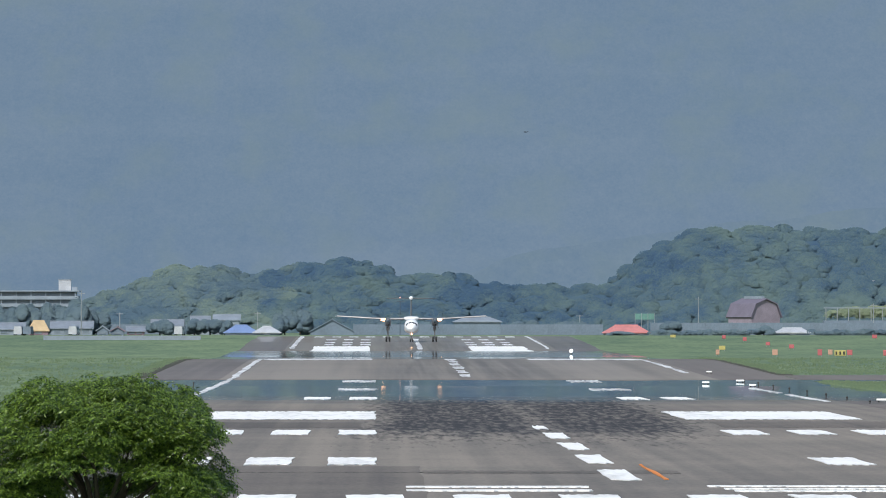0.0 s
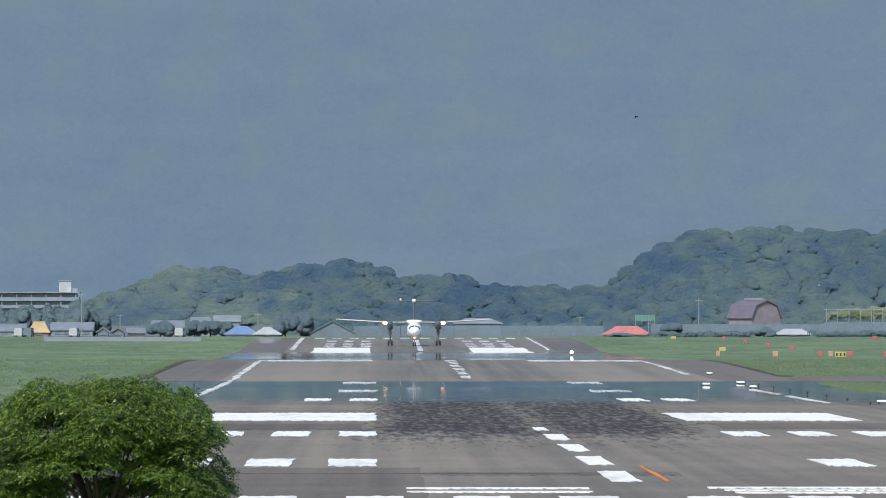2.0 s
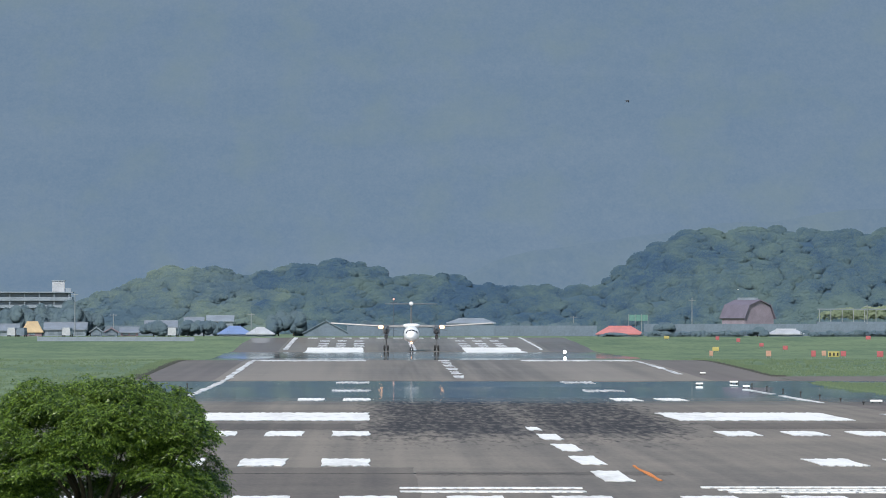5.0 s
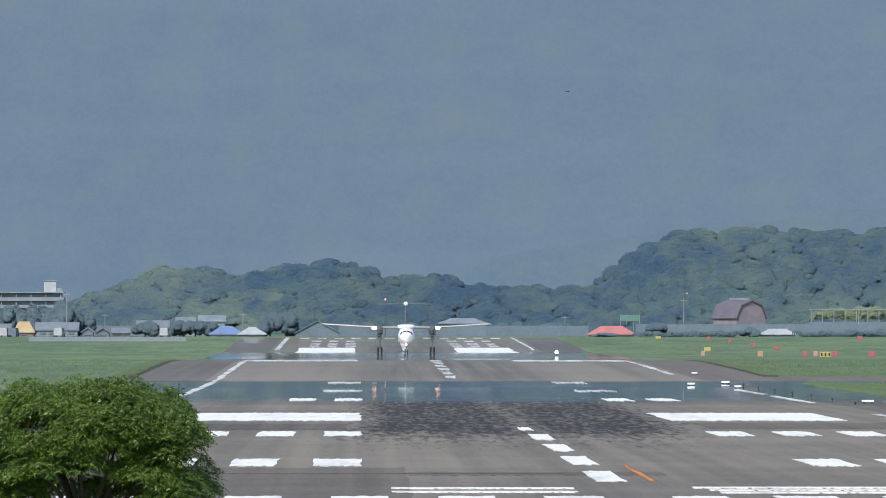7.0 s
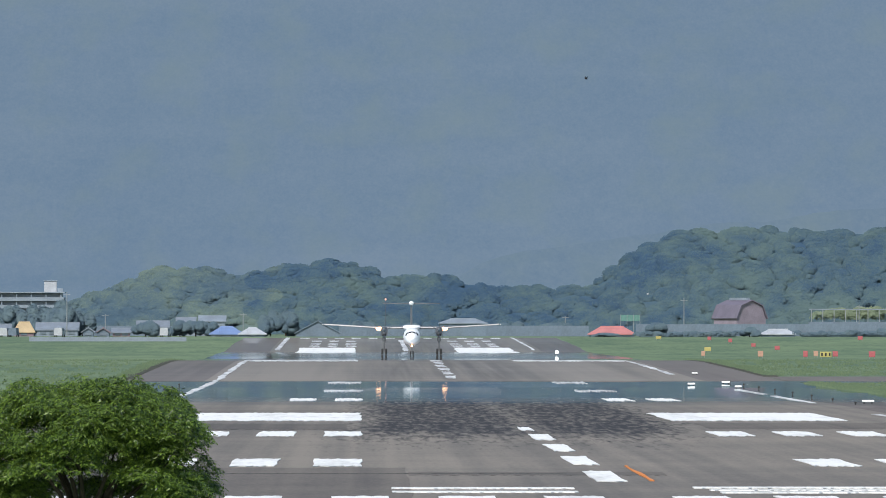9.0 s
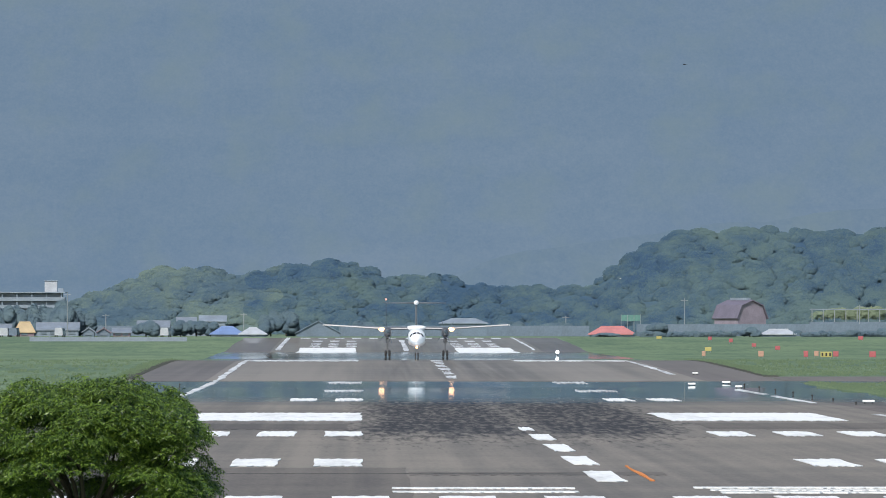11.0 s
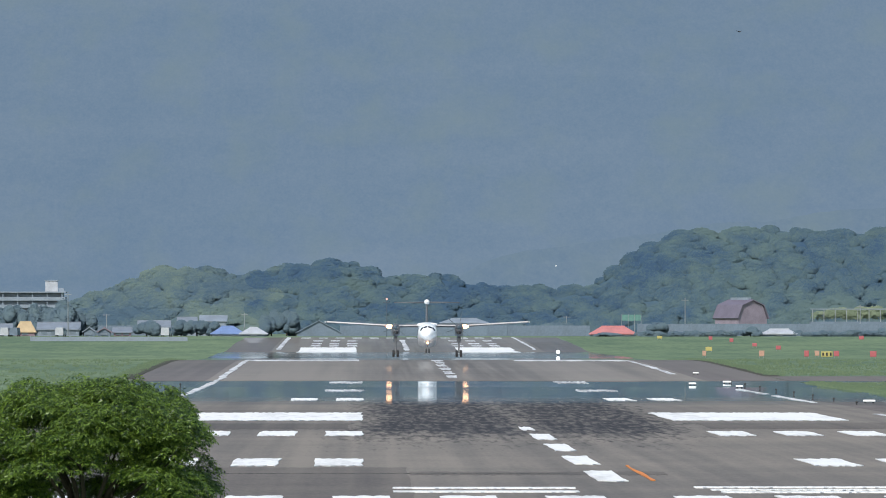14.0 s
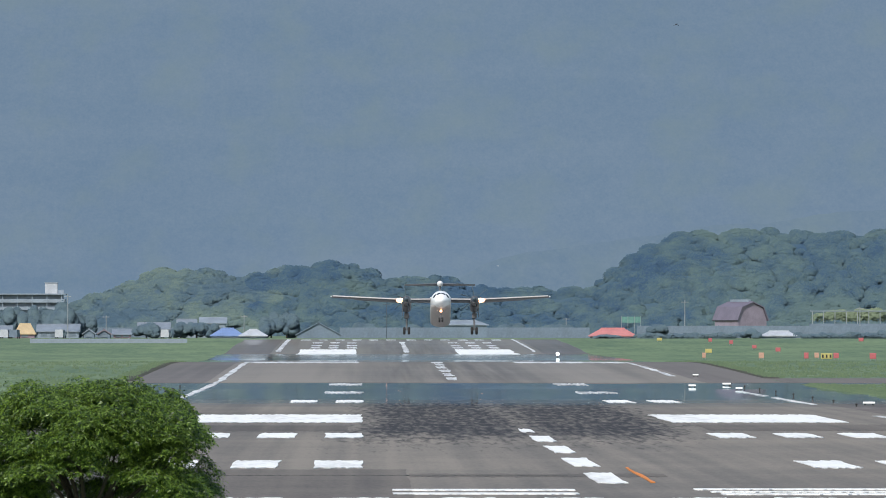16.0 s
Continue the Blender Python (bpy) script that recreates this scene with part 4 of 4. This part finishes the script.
def board(b, ybase, w, h, mat, label, group, marks=0, d=None):
    d = d or ground_at(ybase)
    ob = thing("marker_board", label, "sign", group, pose(px(b, d), d, gz(d)))
    for s in (-1, 1):
        part("leg", rod((s * w * 0.3, 0.05, -0.05), (s * w * 0.3, 0.05, 0.3), 0.04, n=8), STEEL, ob)
    w, h = w * 0.8, h * 0.82
    f = part("panel", box(w, 0.14, h, 0, 0, 0.22, 0.06), mat, ob)
    part("panel_frame", box(w + 0.06, 0.06, 0.06, 0, 0.02, 0.19 + h), mat, f)
    for i in range(marks):
        x = (i + 0.5) / marks * w - w / 2
        part("marking_bar", box(w / marks * 0.45, 0.02, h * 0.6, x, -0.085, 0.22 + h * 0.2), BLACK, f)
    return ob


RB = "red marker boards in the grass"
for b, y, w, h in ((1255, 604, 0.9, 0.75), (1292, 608, 0.9, 0.8), (1333, 616, 1.0, 0.7), (1375, 621.5, 1.1, 0.8), (1425, 634.5, 0.85, 1.05), (1478, 634, 1.0, 0.95), (1543, 635, 1.2, 1.0), (1522, 603.5, 1.2, 0.8)):
    board(b, y, w, h, SIGN_RED, "red marker board on short legs in the grass", RB)
for b, y, w, h in ((1345.5, 634, 1.0, 1.0), (1443.5, 633, 0.85, 0.9), (1244, 633, 0.7, 0.9)):
    board(b, y, w, h, SIGN_ORANGE, "faded orange marker board in the grass", "orange marker boards in the grass")
board(1461, 635, 2.1, 0.95, SIGN_YELLOW, "yellow guidance sign with black markings in the grass", "", 3)
board(1252, 624, 1.4, 0.8, SIGN_YELLOW, "yellow marker board in the grass", "")
board(1165, 602, 1.3, 0.6, SIGN_YELLOW, "yellow marker board at the grass edge", "")


def edge_lamp(x, y, label="small dark runway edge lamp on a short post"):
    ob = thing("runway_edge_lamp", label, "lamp", "lamps along the runway edge", pose(x, y, gz(y) + 0.02))
    part("post", rod((0, 0, -0.02), (0, 0, 0.14), 0.05, 0.04, 8), BLACK, ob)
    part("head", loft([[(r * math.cos(k * math.pi / 5), r * math.sin(k * math.pi / 5), z) for k in range(10)] for z, r in ((0.12, 0.06), (0.15, 0.09), (0.21, 0.085), (0.25, 0.04))]), BLACK, ob, smooth=True)
    return ob


first = edge_lamp(24.8, 985.0)
for s in (-1, 1):
    for k in range(8):
        y = 985.0 + 48 * k
        if (s == 1 and k == 0) or (s == -1 and k not in (4, 5, 6)):
            continue
        copy_thing(first, pose(s * 24.8 + bend(y), y, gz(y) + 0.02))


def light_box(b, d, w, label):
    """A white flat-topped light unit on two legs."""
    ob = thing("approach_light_unit", label, "lamp", "white light units beside the runway", pose(px(b, d), d, gz(d) + 0.02))
    part("housing", box(w, 0.5, 0.15, 0, 0, 0.1, 0.05), LAMP_HOUSING, ob)
    for s in (-1, 1):
        part("leg", rod((s * w * 0.32, 0, -0.05), (s * w * 0.32, 0, 0.14), 0.06, n=8), BLACK, ob)


for b, y, w in ((1536, 715, 0.85), (1284, 680, 0.75), (1306, 688, 0.6), (1229, 664, 0.6), (1223, 683, 0.65)):
    light_box(b, ground_at(y), w, "low white light unit on dark legs beside the runway")
d = ground_at(630)
ob = thing("lit_edge_light", "bright white lit runway edge light", "lamp", m=pose(px(985, d), d, gz(d)))
part("post", rod((0, 0, -0.05), (0, 0, 0.4), 0.08, n=8), BLACK, ob)
part("lamp_globe", loft([[(r * math.cos(k * math.pi / 6), r * math.sin(k * math.pi / 6), z) for k in range(12)] for z, r in ((0.3, 0.1), (0.38, 0.2), (0.56, 0.27), (0.75, 0.2), (0.84, 0.07))]), LAMP_WHITE, ob, "glowing white globe", True)


# ---------------------------------------------------------------- birds
def build_bird(mat, span, label):
    ob = thing("bird", label, "bird")
    L = span * 0.5
    part("body", loft([oval(y * L, 0, z * L, r * L, r * L, 10) for y, z, r in ((-0.55, 0.02, 0.02), (-0.42, 0.03, 0.09), (-0.1, 0, 0.14), (0.25, 0, 0.09), (0.7, 0.02, 0.02))]), mat, ob, smooth=True)
    part("tail", loft([[(-0.03 * L, 0.5 * L, 0), (0.03 * L, 0.5 * L, 0), (0.03 * L, 0.5 * L, 0.02 * L), (-0.03 * L, 0.5 * L, 0.02 * L)], [(-0.2 * L, L, 0), (0.2 * L, L, 0), (0.2 * L, L, 0.02 * L), (-0.2 * L, L, 0.02 * L)]]), mat, ob)
    wings = []
    for s in (-1, 1):
        rings = [[(s * x * L, (y - c) * L, 0), (s * x * L, y * L, 0.03 * L), (s * x * L, (y + c) * L, 0), (s * x * L, y * L, -0.015 * L)] for x, y, c in ((0.08, 0, 0.24), (0.5, -0.08, 0.2), (1.0, 0.22, 0.03))]
        wings.append((part("wing", loft(rings), mat, ob), s))
    return ob, wings


BIRD_BLACK = plain("dark_plumage", (0.03, 0.03, 0.033), 0.7, 0.2, 0.1)
BIRD_WHITE = plain("white_plumage", (0.8, 0.8, 0.78), 0.7, 0.1, 0.1)
BIRDS = [(*build_bird(BIRD_BLACK, 0.42, "small dark bird with slim wings in flight"), 760.0, 0.45,
          ((0, 904, 236.5), (0.5, 951, 233), (1, 1005, 227), (1.5, 1054.5, 218), (2, 1099.5, 206), (2.5, 1135, 198), (3.5, 1168, 190), (4, 1150, 188), (5.2, 1085, 177), (6.3, 1028, 165), (7, 1005, 162), (8, 991, 146), (8.5, 1006, 142), (9, 1037, 140), (10.2, 1140, 124), (11.5, 1253.5, 108), (12, 1279, 85), (12.5, 1312, 76), (13, 1328, 68.5), (13.5, 1332, 63.5), (14, 1306, 57), (14.5, 1289, 55), (15, 1247, 46), (15.5, 1222, 43), (16, 1195, 40))),
         (*build_bird(BIRD_WHITE, 0.62, "white egret-like bird in flight"), 2450.0, 0.6,
          ((0, 1520, 500), (3.5, 1350, 508), (6.3, 1240, 518), (9, 1146, 521), (12.5, 1059, 473), (14.5, 955, 471), (16, 880, 468)))]

# ---------------------------------------------------------------- aircraft
def build_aircraft():
    """Twin turboprop with a high wing and a T-tail; nose towards -y, wheels at z 0."""
    ac = thing("turboprop_airliner", "white twin-engined high-wing turboprop airliner with a T-tail taking off", "aircraft")
    # fuselage: y, centre z, half width, half height
    up = -0.42
    st = [(-14.0, 2.95, 0.08, 0.08), (-13.6, 3.0, 0.45, 0.42), (-12.9, 3.08, 0.8, 0.78), (-11.9, 3.2, 1.1, 1.08), (-10.8, 3.35, 1.28, 1.27),
          (-9.3, 3.4, 1.35, 1.35), (-3, 3.4, 1.35, 1.35), (5.5, 3.4, 1.35, 1.35), (8.5, 3.55, 1.22, 1.2), (12, 3.9, 0.85, 0.85), (15, 4.2, 0.5, 0.5), (17.2, 4.4, 0.15, 0.2)]
    fus = part("fuselage", loft([oval(y, 0, z + up, rx, rz, 28) for y, z, rx, rz in st]), WHITE, ac, "white fuselage", True)
    # added skin: the shade of the lower fuselage is put into its colour
    part("belly_shade", loft([oval(y, 0, z + up, rx, rz, 24, 2.2) for y, z, rx, rz in ((-12.7, 2.66, 0.40, 0.22), (-12.0, 2.62, 0.86, 0.50), (-10.8, 2.70, 1.18, 0.68), (-9, 2.75, 1.30, 0.76), (5.5, 2.75, 1.30, 0.76), (7.6, 2.95, 1.10, 0.62), (9.2, 3.12, 0.78, 0.48))]), SHADED_BELLY, fus, "grey-brown skin coloured as the fuselage's shaded underside", True)
    part("wing_fairing", loft([oval(y, 0, 4.38, rx, rz, 20, 2.6) for y, rx, rz in ((-2.3, 0.5, 0.12), (-1.7, 1.35, 0.34), (0.0, 1.55, 0.42), (2.0, 1.45, 0.36), (4.0, 0.4, 0.12))]), WHITE, fus, "white wing-root fairing", True)
    # cockpit windows: panes that lie on the skin
    def skin(y, a, k):
        ys = [r[0] for r in st]
        z, rx, rz = (float(np.interp(y, ys, [r[i] for r in st])) for i in (1, 2, 3))
        return (rx * k * math.sin(a), y, z + up + rz * k * math.cos(a))

    for a0, a1 in ((-72, -40), (-36, -3), (3, 36), (40, 72)):
        rows = []
        for k in (1.035, 1.0):
            for y, e in ((-12.85, 0.0), (-12.62, 0.06), (-12.40, 0.12)):
                rows.append([skin(y + 0.004 * abs(a0 + a1), radians(a0 + (a1 - a0) * q / 4), k) for q in range(5)])
        ring = [r[0:5] for r in rows]
        bm = loft([ring[0] + ring[3][::-1], ring[1] + ring[4][::-1], ring[2] + ring[5][::-1]])
        part("cockpit_window", bm, GLASS_DARK, fus, "dark cockpit window")
    # cabin windows
    for s in (-1, 1):
        for i in range(20):
            part("cabin_window", box(0.04, 0.26, 0.36, s * 1.335, -8.6 + 0.8 * i, 3.55 + up, 0.01), GLASS_DARK, fus)

    def airfoil(x, y, z, chord, thick, n=8):
        up = [(x, y + chord * (1 - math.cos(math.pi * i / n)) / 2, z + thick * math.sin(math.pi * (i / n) ** 0.7) * 0.6) for i in range(n + 1)]
        dn = [(x, y + chord * (1 - math.cos(math.pi * i / n)) / 2, z - thick * math.sin(math.pi * (i / n) ** 0.7) * 0.4) for i in range(n - 1, 0, -1)]
        return up + dn

    for s in (-1, 1):
        wing = part("wing", loft([airfoil(s * x, y, z + up, c, t) for x, y, z, c, t in ((0.0, -1.4, 4.72, 3.0, 0.48), (4.6, -1.4, 4.68, 3.0, 0.46), (14.0, -0.6, 5.24, 1.5, 0.2), (14.2, -0.4, 5.25, 1.1, 0.08))]), GREY_WING, ac, "slim grey wing", True)
        part("leading_edge", loft([[(s * x, y + a, z + up + c) for a, c in ((-0.05, 0.1), (-0.09, 0.0), (-0.03, -0.05), (0.2, 0.16))] for x, y, z in ((1.35, -1.4, 4.72), (4.6, -1.4, 4.68), (14.0, -0.6, 5.24))]), BELLY, wing, "pale leading edge")
        flap = []
        for x in (5.1, 8.0, 11.2):
            k = (x - 4.6) / 9.4
            y, z = -1.4 + 0.8 * k + (3.0 - 1.5 * k) * 0.78, 4.66 + 0.56 * k + up
            flap.append([(s * x, y, z), (s * x, y + 0.75, z - 0.05), (s * x, y + 0.75, z - 0.01), (s * x, y, z + 0.08)])
        part("flap", loft(flap), GREY_WING, wing)
        part("navigation_light", box(0.16, 0.3, 0.12, s * 14.2, -0.3, 5.2 + up, 0.03), WHITE, wing)
        # engine nacelle
        na = part("nacelle", loft([oval(y, s * 4.4, z + up, rx, rz, 18, 2.5) for y, z, rx, rz in ((-4.6, 4.25, 0.36, 0.42), (-4.1, 4.2, 0.52, 0.66), (-2.4, 4.15, 0.6, 0.82), (0.6, 4.1, 0.6, 0.85), (2.8, 4.15, 0.5, 0.6), (4.6, 4.35, 0.12, 0.15))]), GEAR_METAL, ac, "dark engine nacelle", True)
        part("air_intake", loft([oval(y, s * 4.4, 3.58 + up, 0.36, 0.17, 14) for y in (-4.52, -3.8)]), INTAKE, na, "dark air intake", True)
        part("landing_light", loft([oval(y, s * 5.25, 4.58 + up, r * 1.7, r * 0.98, 16) for y, r in ((-1.78, 0.2), (-1.68, 0.3), (-1.3, 0.28))]), LANDING_LIGHT, na, "bright white landing light", True)
        # propeller
        me = loft([oval(y, 0, 0, r, r, 14) for y, r in ((-0.75, 0.02), (-0.55, 0.16), (-0.2, 0.27), (0.1, 0.32))])
        hub = part("propeller", me, BLADE, ac, "dark six-bladed propeller", True)
        for k in range(6):
            a = math.pi * k / 3
            ca, sa = math.cos(a), math.sin(a)
            rings = []
            for r, c, tw in ((0.25, 0.05, 1.2), (0.8, 0.07, 1.1), (1.5, 0.07, 0.95), (1.95, 0.04, 0.8)):
                ring = []
                for du, dv in ((-c, 0), (0, 0.02), (c, 0), (0, -0.02)):
                    t = du * math.cos(tw) - dv * math.sin(tw)
                    w = du * math.sin(tw) + dv * math.cos(tw)
                    ring.append((ca * r - sa * t, -0.25 + w, sa * r + ca * t))
                rings.append(ring)
            part("blade", loft(rings), BLADE, hub)
        PROPS.append((hub, s))
        # main gear
        leg = part("main_gear_leg", rod((s * 4.4, 1.0, 3.3), (s * 4.4, 1.0, 0.55), 0.15, 0.11, 12), GEAR_METAL, ac, "dark main gear leg")
        part("drag_strut", rod((s * 4.4, 2.4, 3.4), (s * 4.4, 1.1, 1.4), 0.08, 0.07, 8), GEAR_METAL, leg)
        part("gear_fairing", box(0.62, 0.5, 0.7, s * 4.4, 0.9, 2.1, 0.1), GEAR_METAL, leg)
        for dx in (-0.3, 0.3):
            w = part("main_wheel", loft([[(s * 4.4 + dx + o, 1.0 + r * math.cos(t * math.pi / 10), 0.5 + r * math.sin(t * math.pi / 10)) for t in range(20)] for o, r in ((-0.17, 0.36), (-0.13, 0.47), (0, 0.5), (0.13, 0.47), (0.17, 0.36))]), RUBBER, leg, "black twin tyre", True)
        for y in (-0.15, 2.1):
            part("gear_door", box(0.05, 1.5, 0.75, s * 4.95, y, 2.5, 0.02), GREY_WING, leg)
    # nose gear
    ng = part("nose_gear_leg", rod((0, -11.2, 2.1), (0, -11.35, 0.42), 0.10, 0.07, 10), GEAR_METAL, ac, "dark nose gear leg")
    for dx in (-0.2, 0.2):
        part("nose_wheel", loft([[(dx + o, -11.35 + r * math.cos(t * math.pi / 10), 0.33 + r * math.sin(t * math.pi / 10)) for t in range(20)] for o, r in ((-0.11, 0.24), (-0.08, 0.31), (0.08, 0.31), (0.11, 0.24))]), RUBBER, ng, "black nose tyre", True)
    part("taxi_light", loft([oval(y, 0, 1.45, r, r, 12) for y, r in ((-11.62, 0.09), (-11.56, 0.16), (-11.4, 0.14))]), LANDING_LIGHT, ng, "bright taxi light", True)
    for s in (-1, 1):
        part("nose_gear_door", box(0.04, 1.3, 0.55, s * 0.42, -10.6, 1.45, 0.02), WHITE, ng)
    # tail
    def fin_ring(z, y, c, w):
        return [(w * math.sin(2 * math.pi * i / 12), y + c * (1 - math.cos(2 * math.pi * i / 12)) / 2, z) for i in range(12)]
    fin = part("fin", loft([fin_ring(4.1, 10.2, 5.6, 0.22), fin_ring(5.0, 11.4, 4.6, 0.2), fin_ring(8.0, 12.6, 3.4, 0.15), fin_ring(8.25, 12.6, 3.4, 0.12)]), GREY_WING, ac, "tall fin", True)
    for s in (-1, 1):
        part("tailplane", loft([airfoil(s * x, y, z, c, t) for x, y, z, c, t in ((0.1, 12.6, 8.2, 2.2, 0.24), (4.6, 13.2, 8.2, 1.4, 0.12))]), GREY_WING, fin, "slim grey tailplane", True)
    part("fin_cap", loft([oval(y, 0, 8.26, r, r * 0.9, 14) for y, r in ((12.0, 0.05), (12.2, 0.3), (12.8, 0.4), (14.2, 0.34), (16.2, 0.06))]), WHITE, fin, "white fin bullet fairing", True)
    return ac


PROPS = []
AIRCRAFT = build_aircraft()


def flight_y(t):
    """Accelerating run towards the camera."""
    return 2728 - 35.1 * t - 1.105 * t * t


# seconds and x of the run; seconds, height of the wheels and nose-up degrees of the climb
DRIFT = ((0, -2.16), (3.5, -1.7), (7, -1.3), (9, -0.78), (12.5, -0.31), (14, 0.2), (14.5, 0.43), (15, 0.7), (15.5, 1.0), (16, 1.35))
CLIMB = ((12.6, 0.0, 0.2), (13.0, 0.03, 0.8), (13.5, 0.15, 1.6), (14.0, 0.4, 2.6), (14.5, 0.8, 4.4), (15.0, 1.6, 6.0), (15.5, 2.6, 7.2), (16.0, 3.75, 7.4))


def motions():
    rows = []
    for k in range(65):
        t = k / 4
        y = flight_y(t)
        x = float(np.interp(t, *zip(*DRIFT)))
        up = float(np.interp(t, [r[0] for r in CLIMB], [r[1] for r in CLIMB]))
        nose = float(np.interp(t, [12.0] + [r[0] for r in CLIMB], [0.0] + [r[2] for r in CLIMB]))
        floor = gz(y) + 0.05 if up == 0 else max(gz(y) + 0.05, 0.42)
        rows.append((t, pose(x, y, floor + up, -nose)))
    walk(AIRCRAFT, rows)
    for hub, s in PROPS:
        walk(hub, [(k / 10, pose(s * 4.4, -4.75, 3.86, 0, 77 * k)) for k in range(161)])
    for ob, wings, d, beat, way in BIRDS:
        ts, bs, ys = zip(*way)
        rows = []
        for k in range(65):
            t = k / 4
            b, b2 = np.interp((t, t + 0.2), ts, bs)
            y = float(np.interp(t, ts, ys))
            rows.append((t, pose(px(float(b), d), d, pz(y, d), 0, 0, 55 if b2 < b else -55)))
        turn = [math.copysign(1, m.to_euler().z) for _, m in rows]
        soft = [sum(turn[max(0, k - 3):k + 4]) / len(turn[max(0, k - 3):k + 4]) for k in range(65)]
        walk(ob, [(t, Matrix.Translation(m.translation) @ pose(0, 0, 0, 0, 0, 55 * a)) for (t, m), a in zip(rows, soft)])
        for wing, s in wings:
            walk(wing, [(k / 10, pose(0, 0, 0, 0, -s * (8 + 38 * math.sin(k * 1.9 * beat + s * 0.0)))) for k in range(161)])


motions()
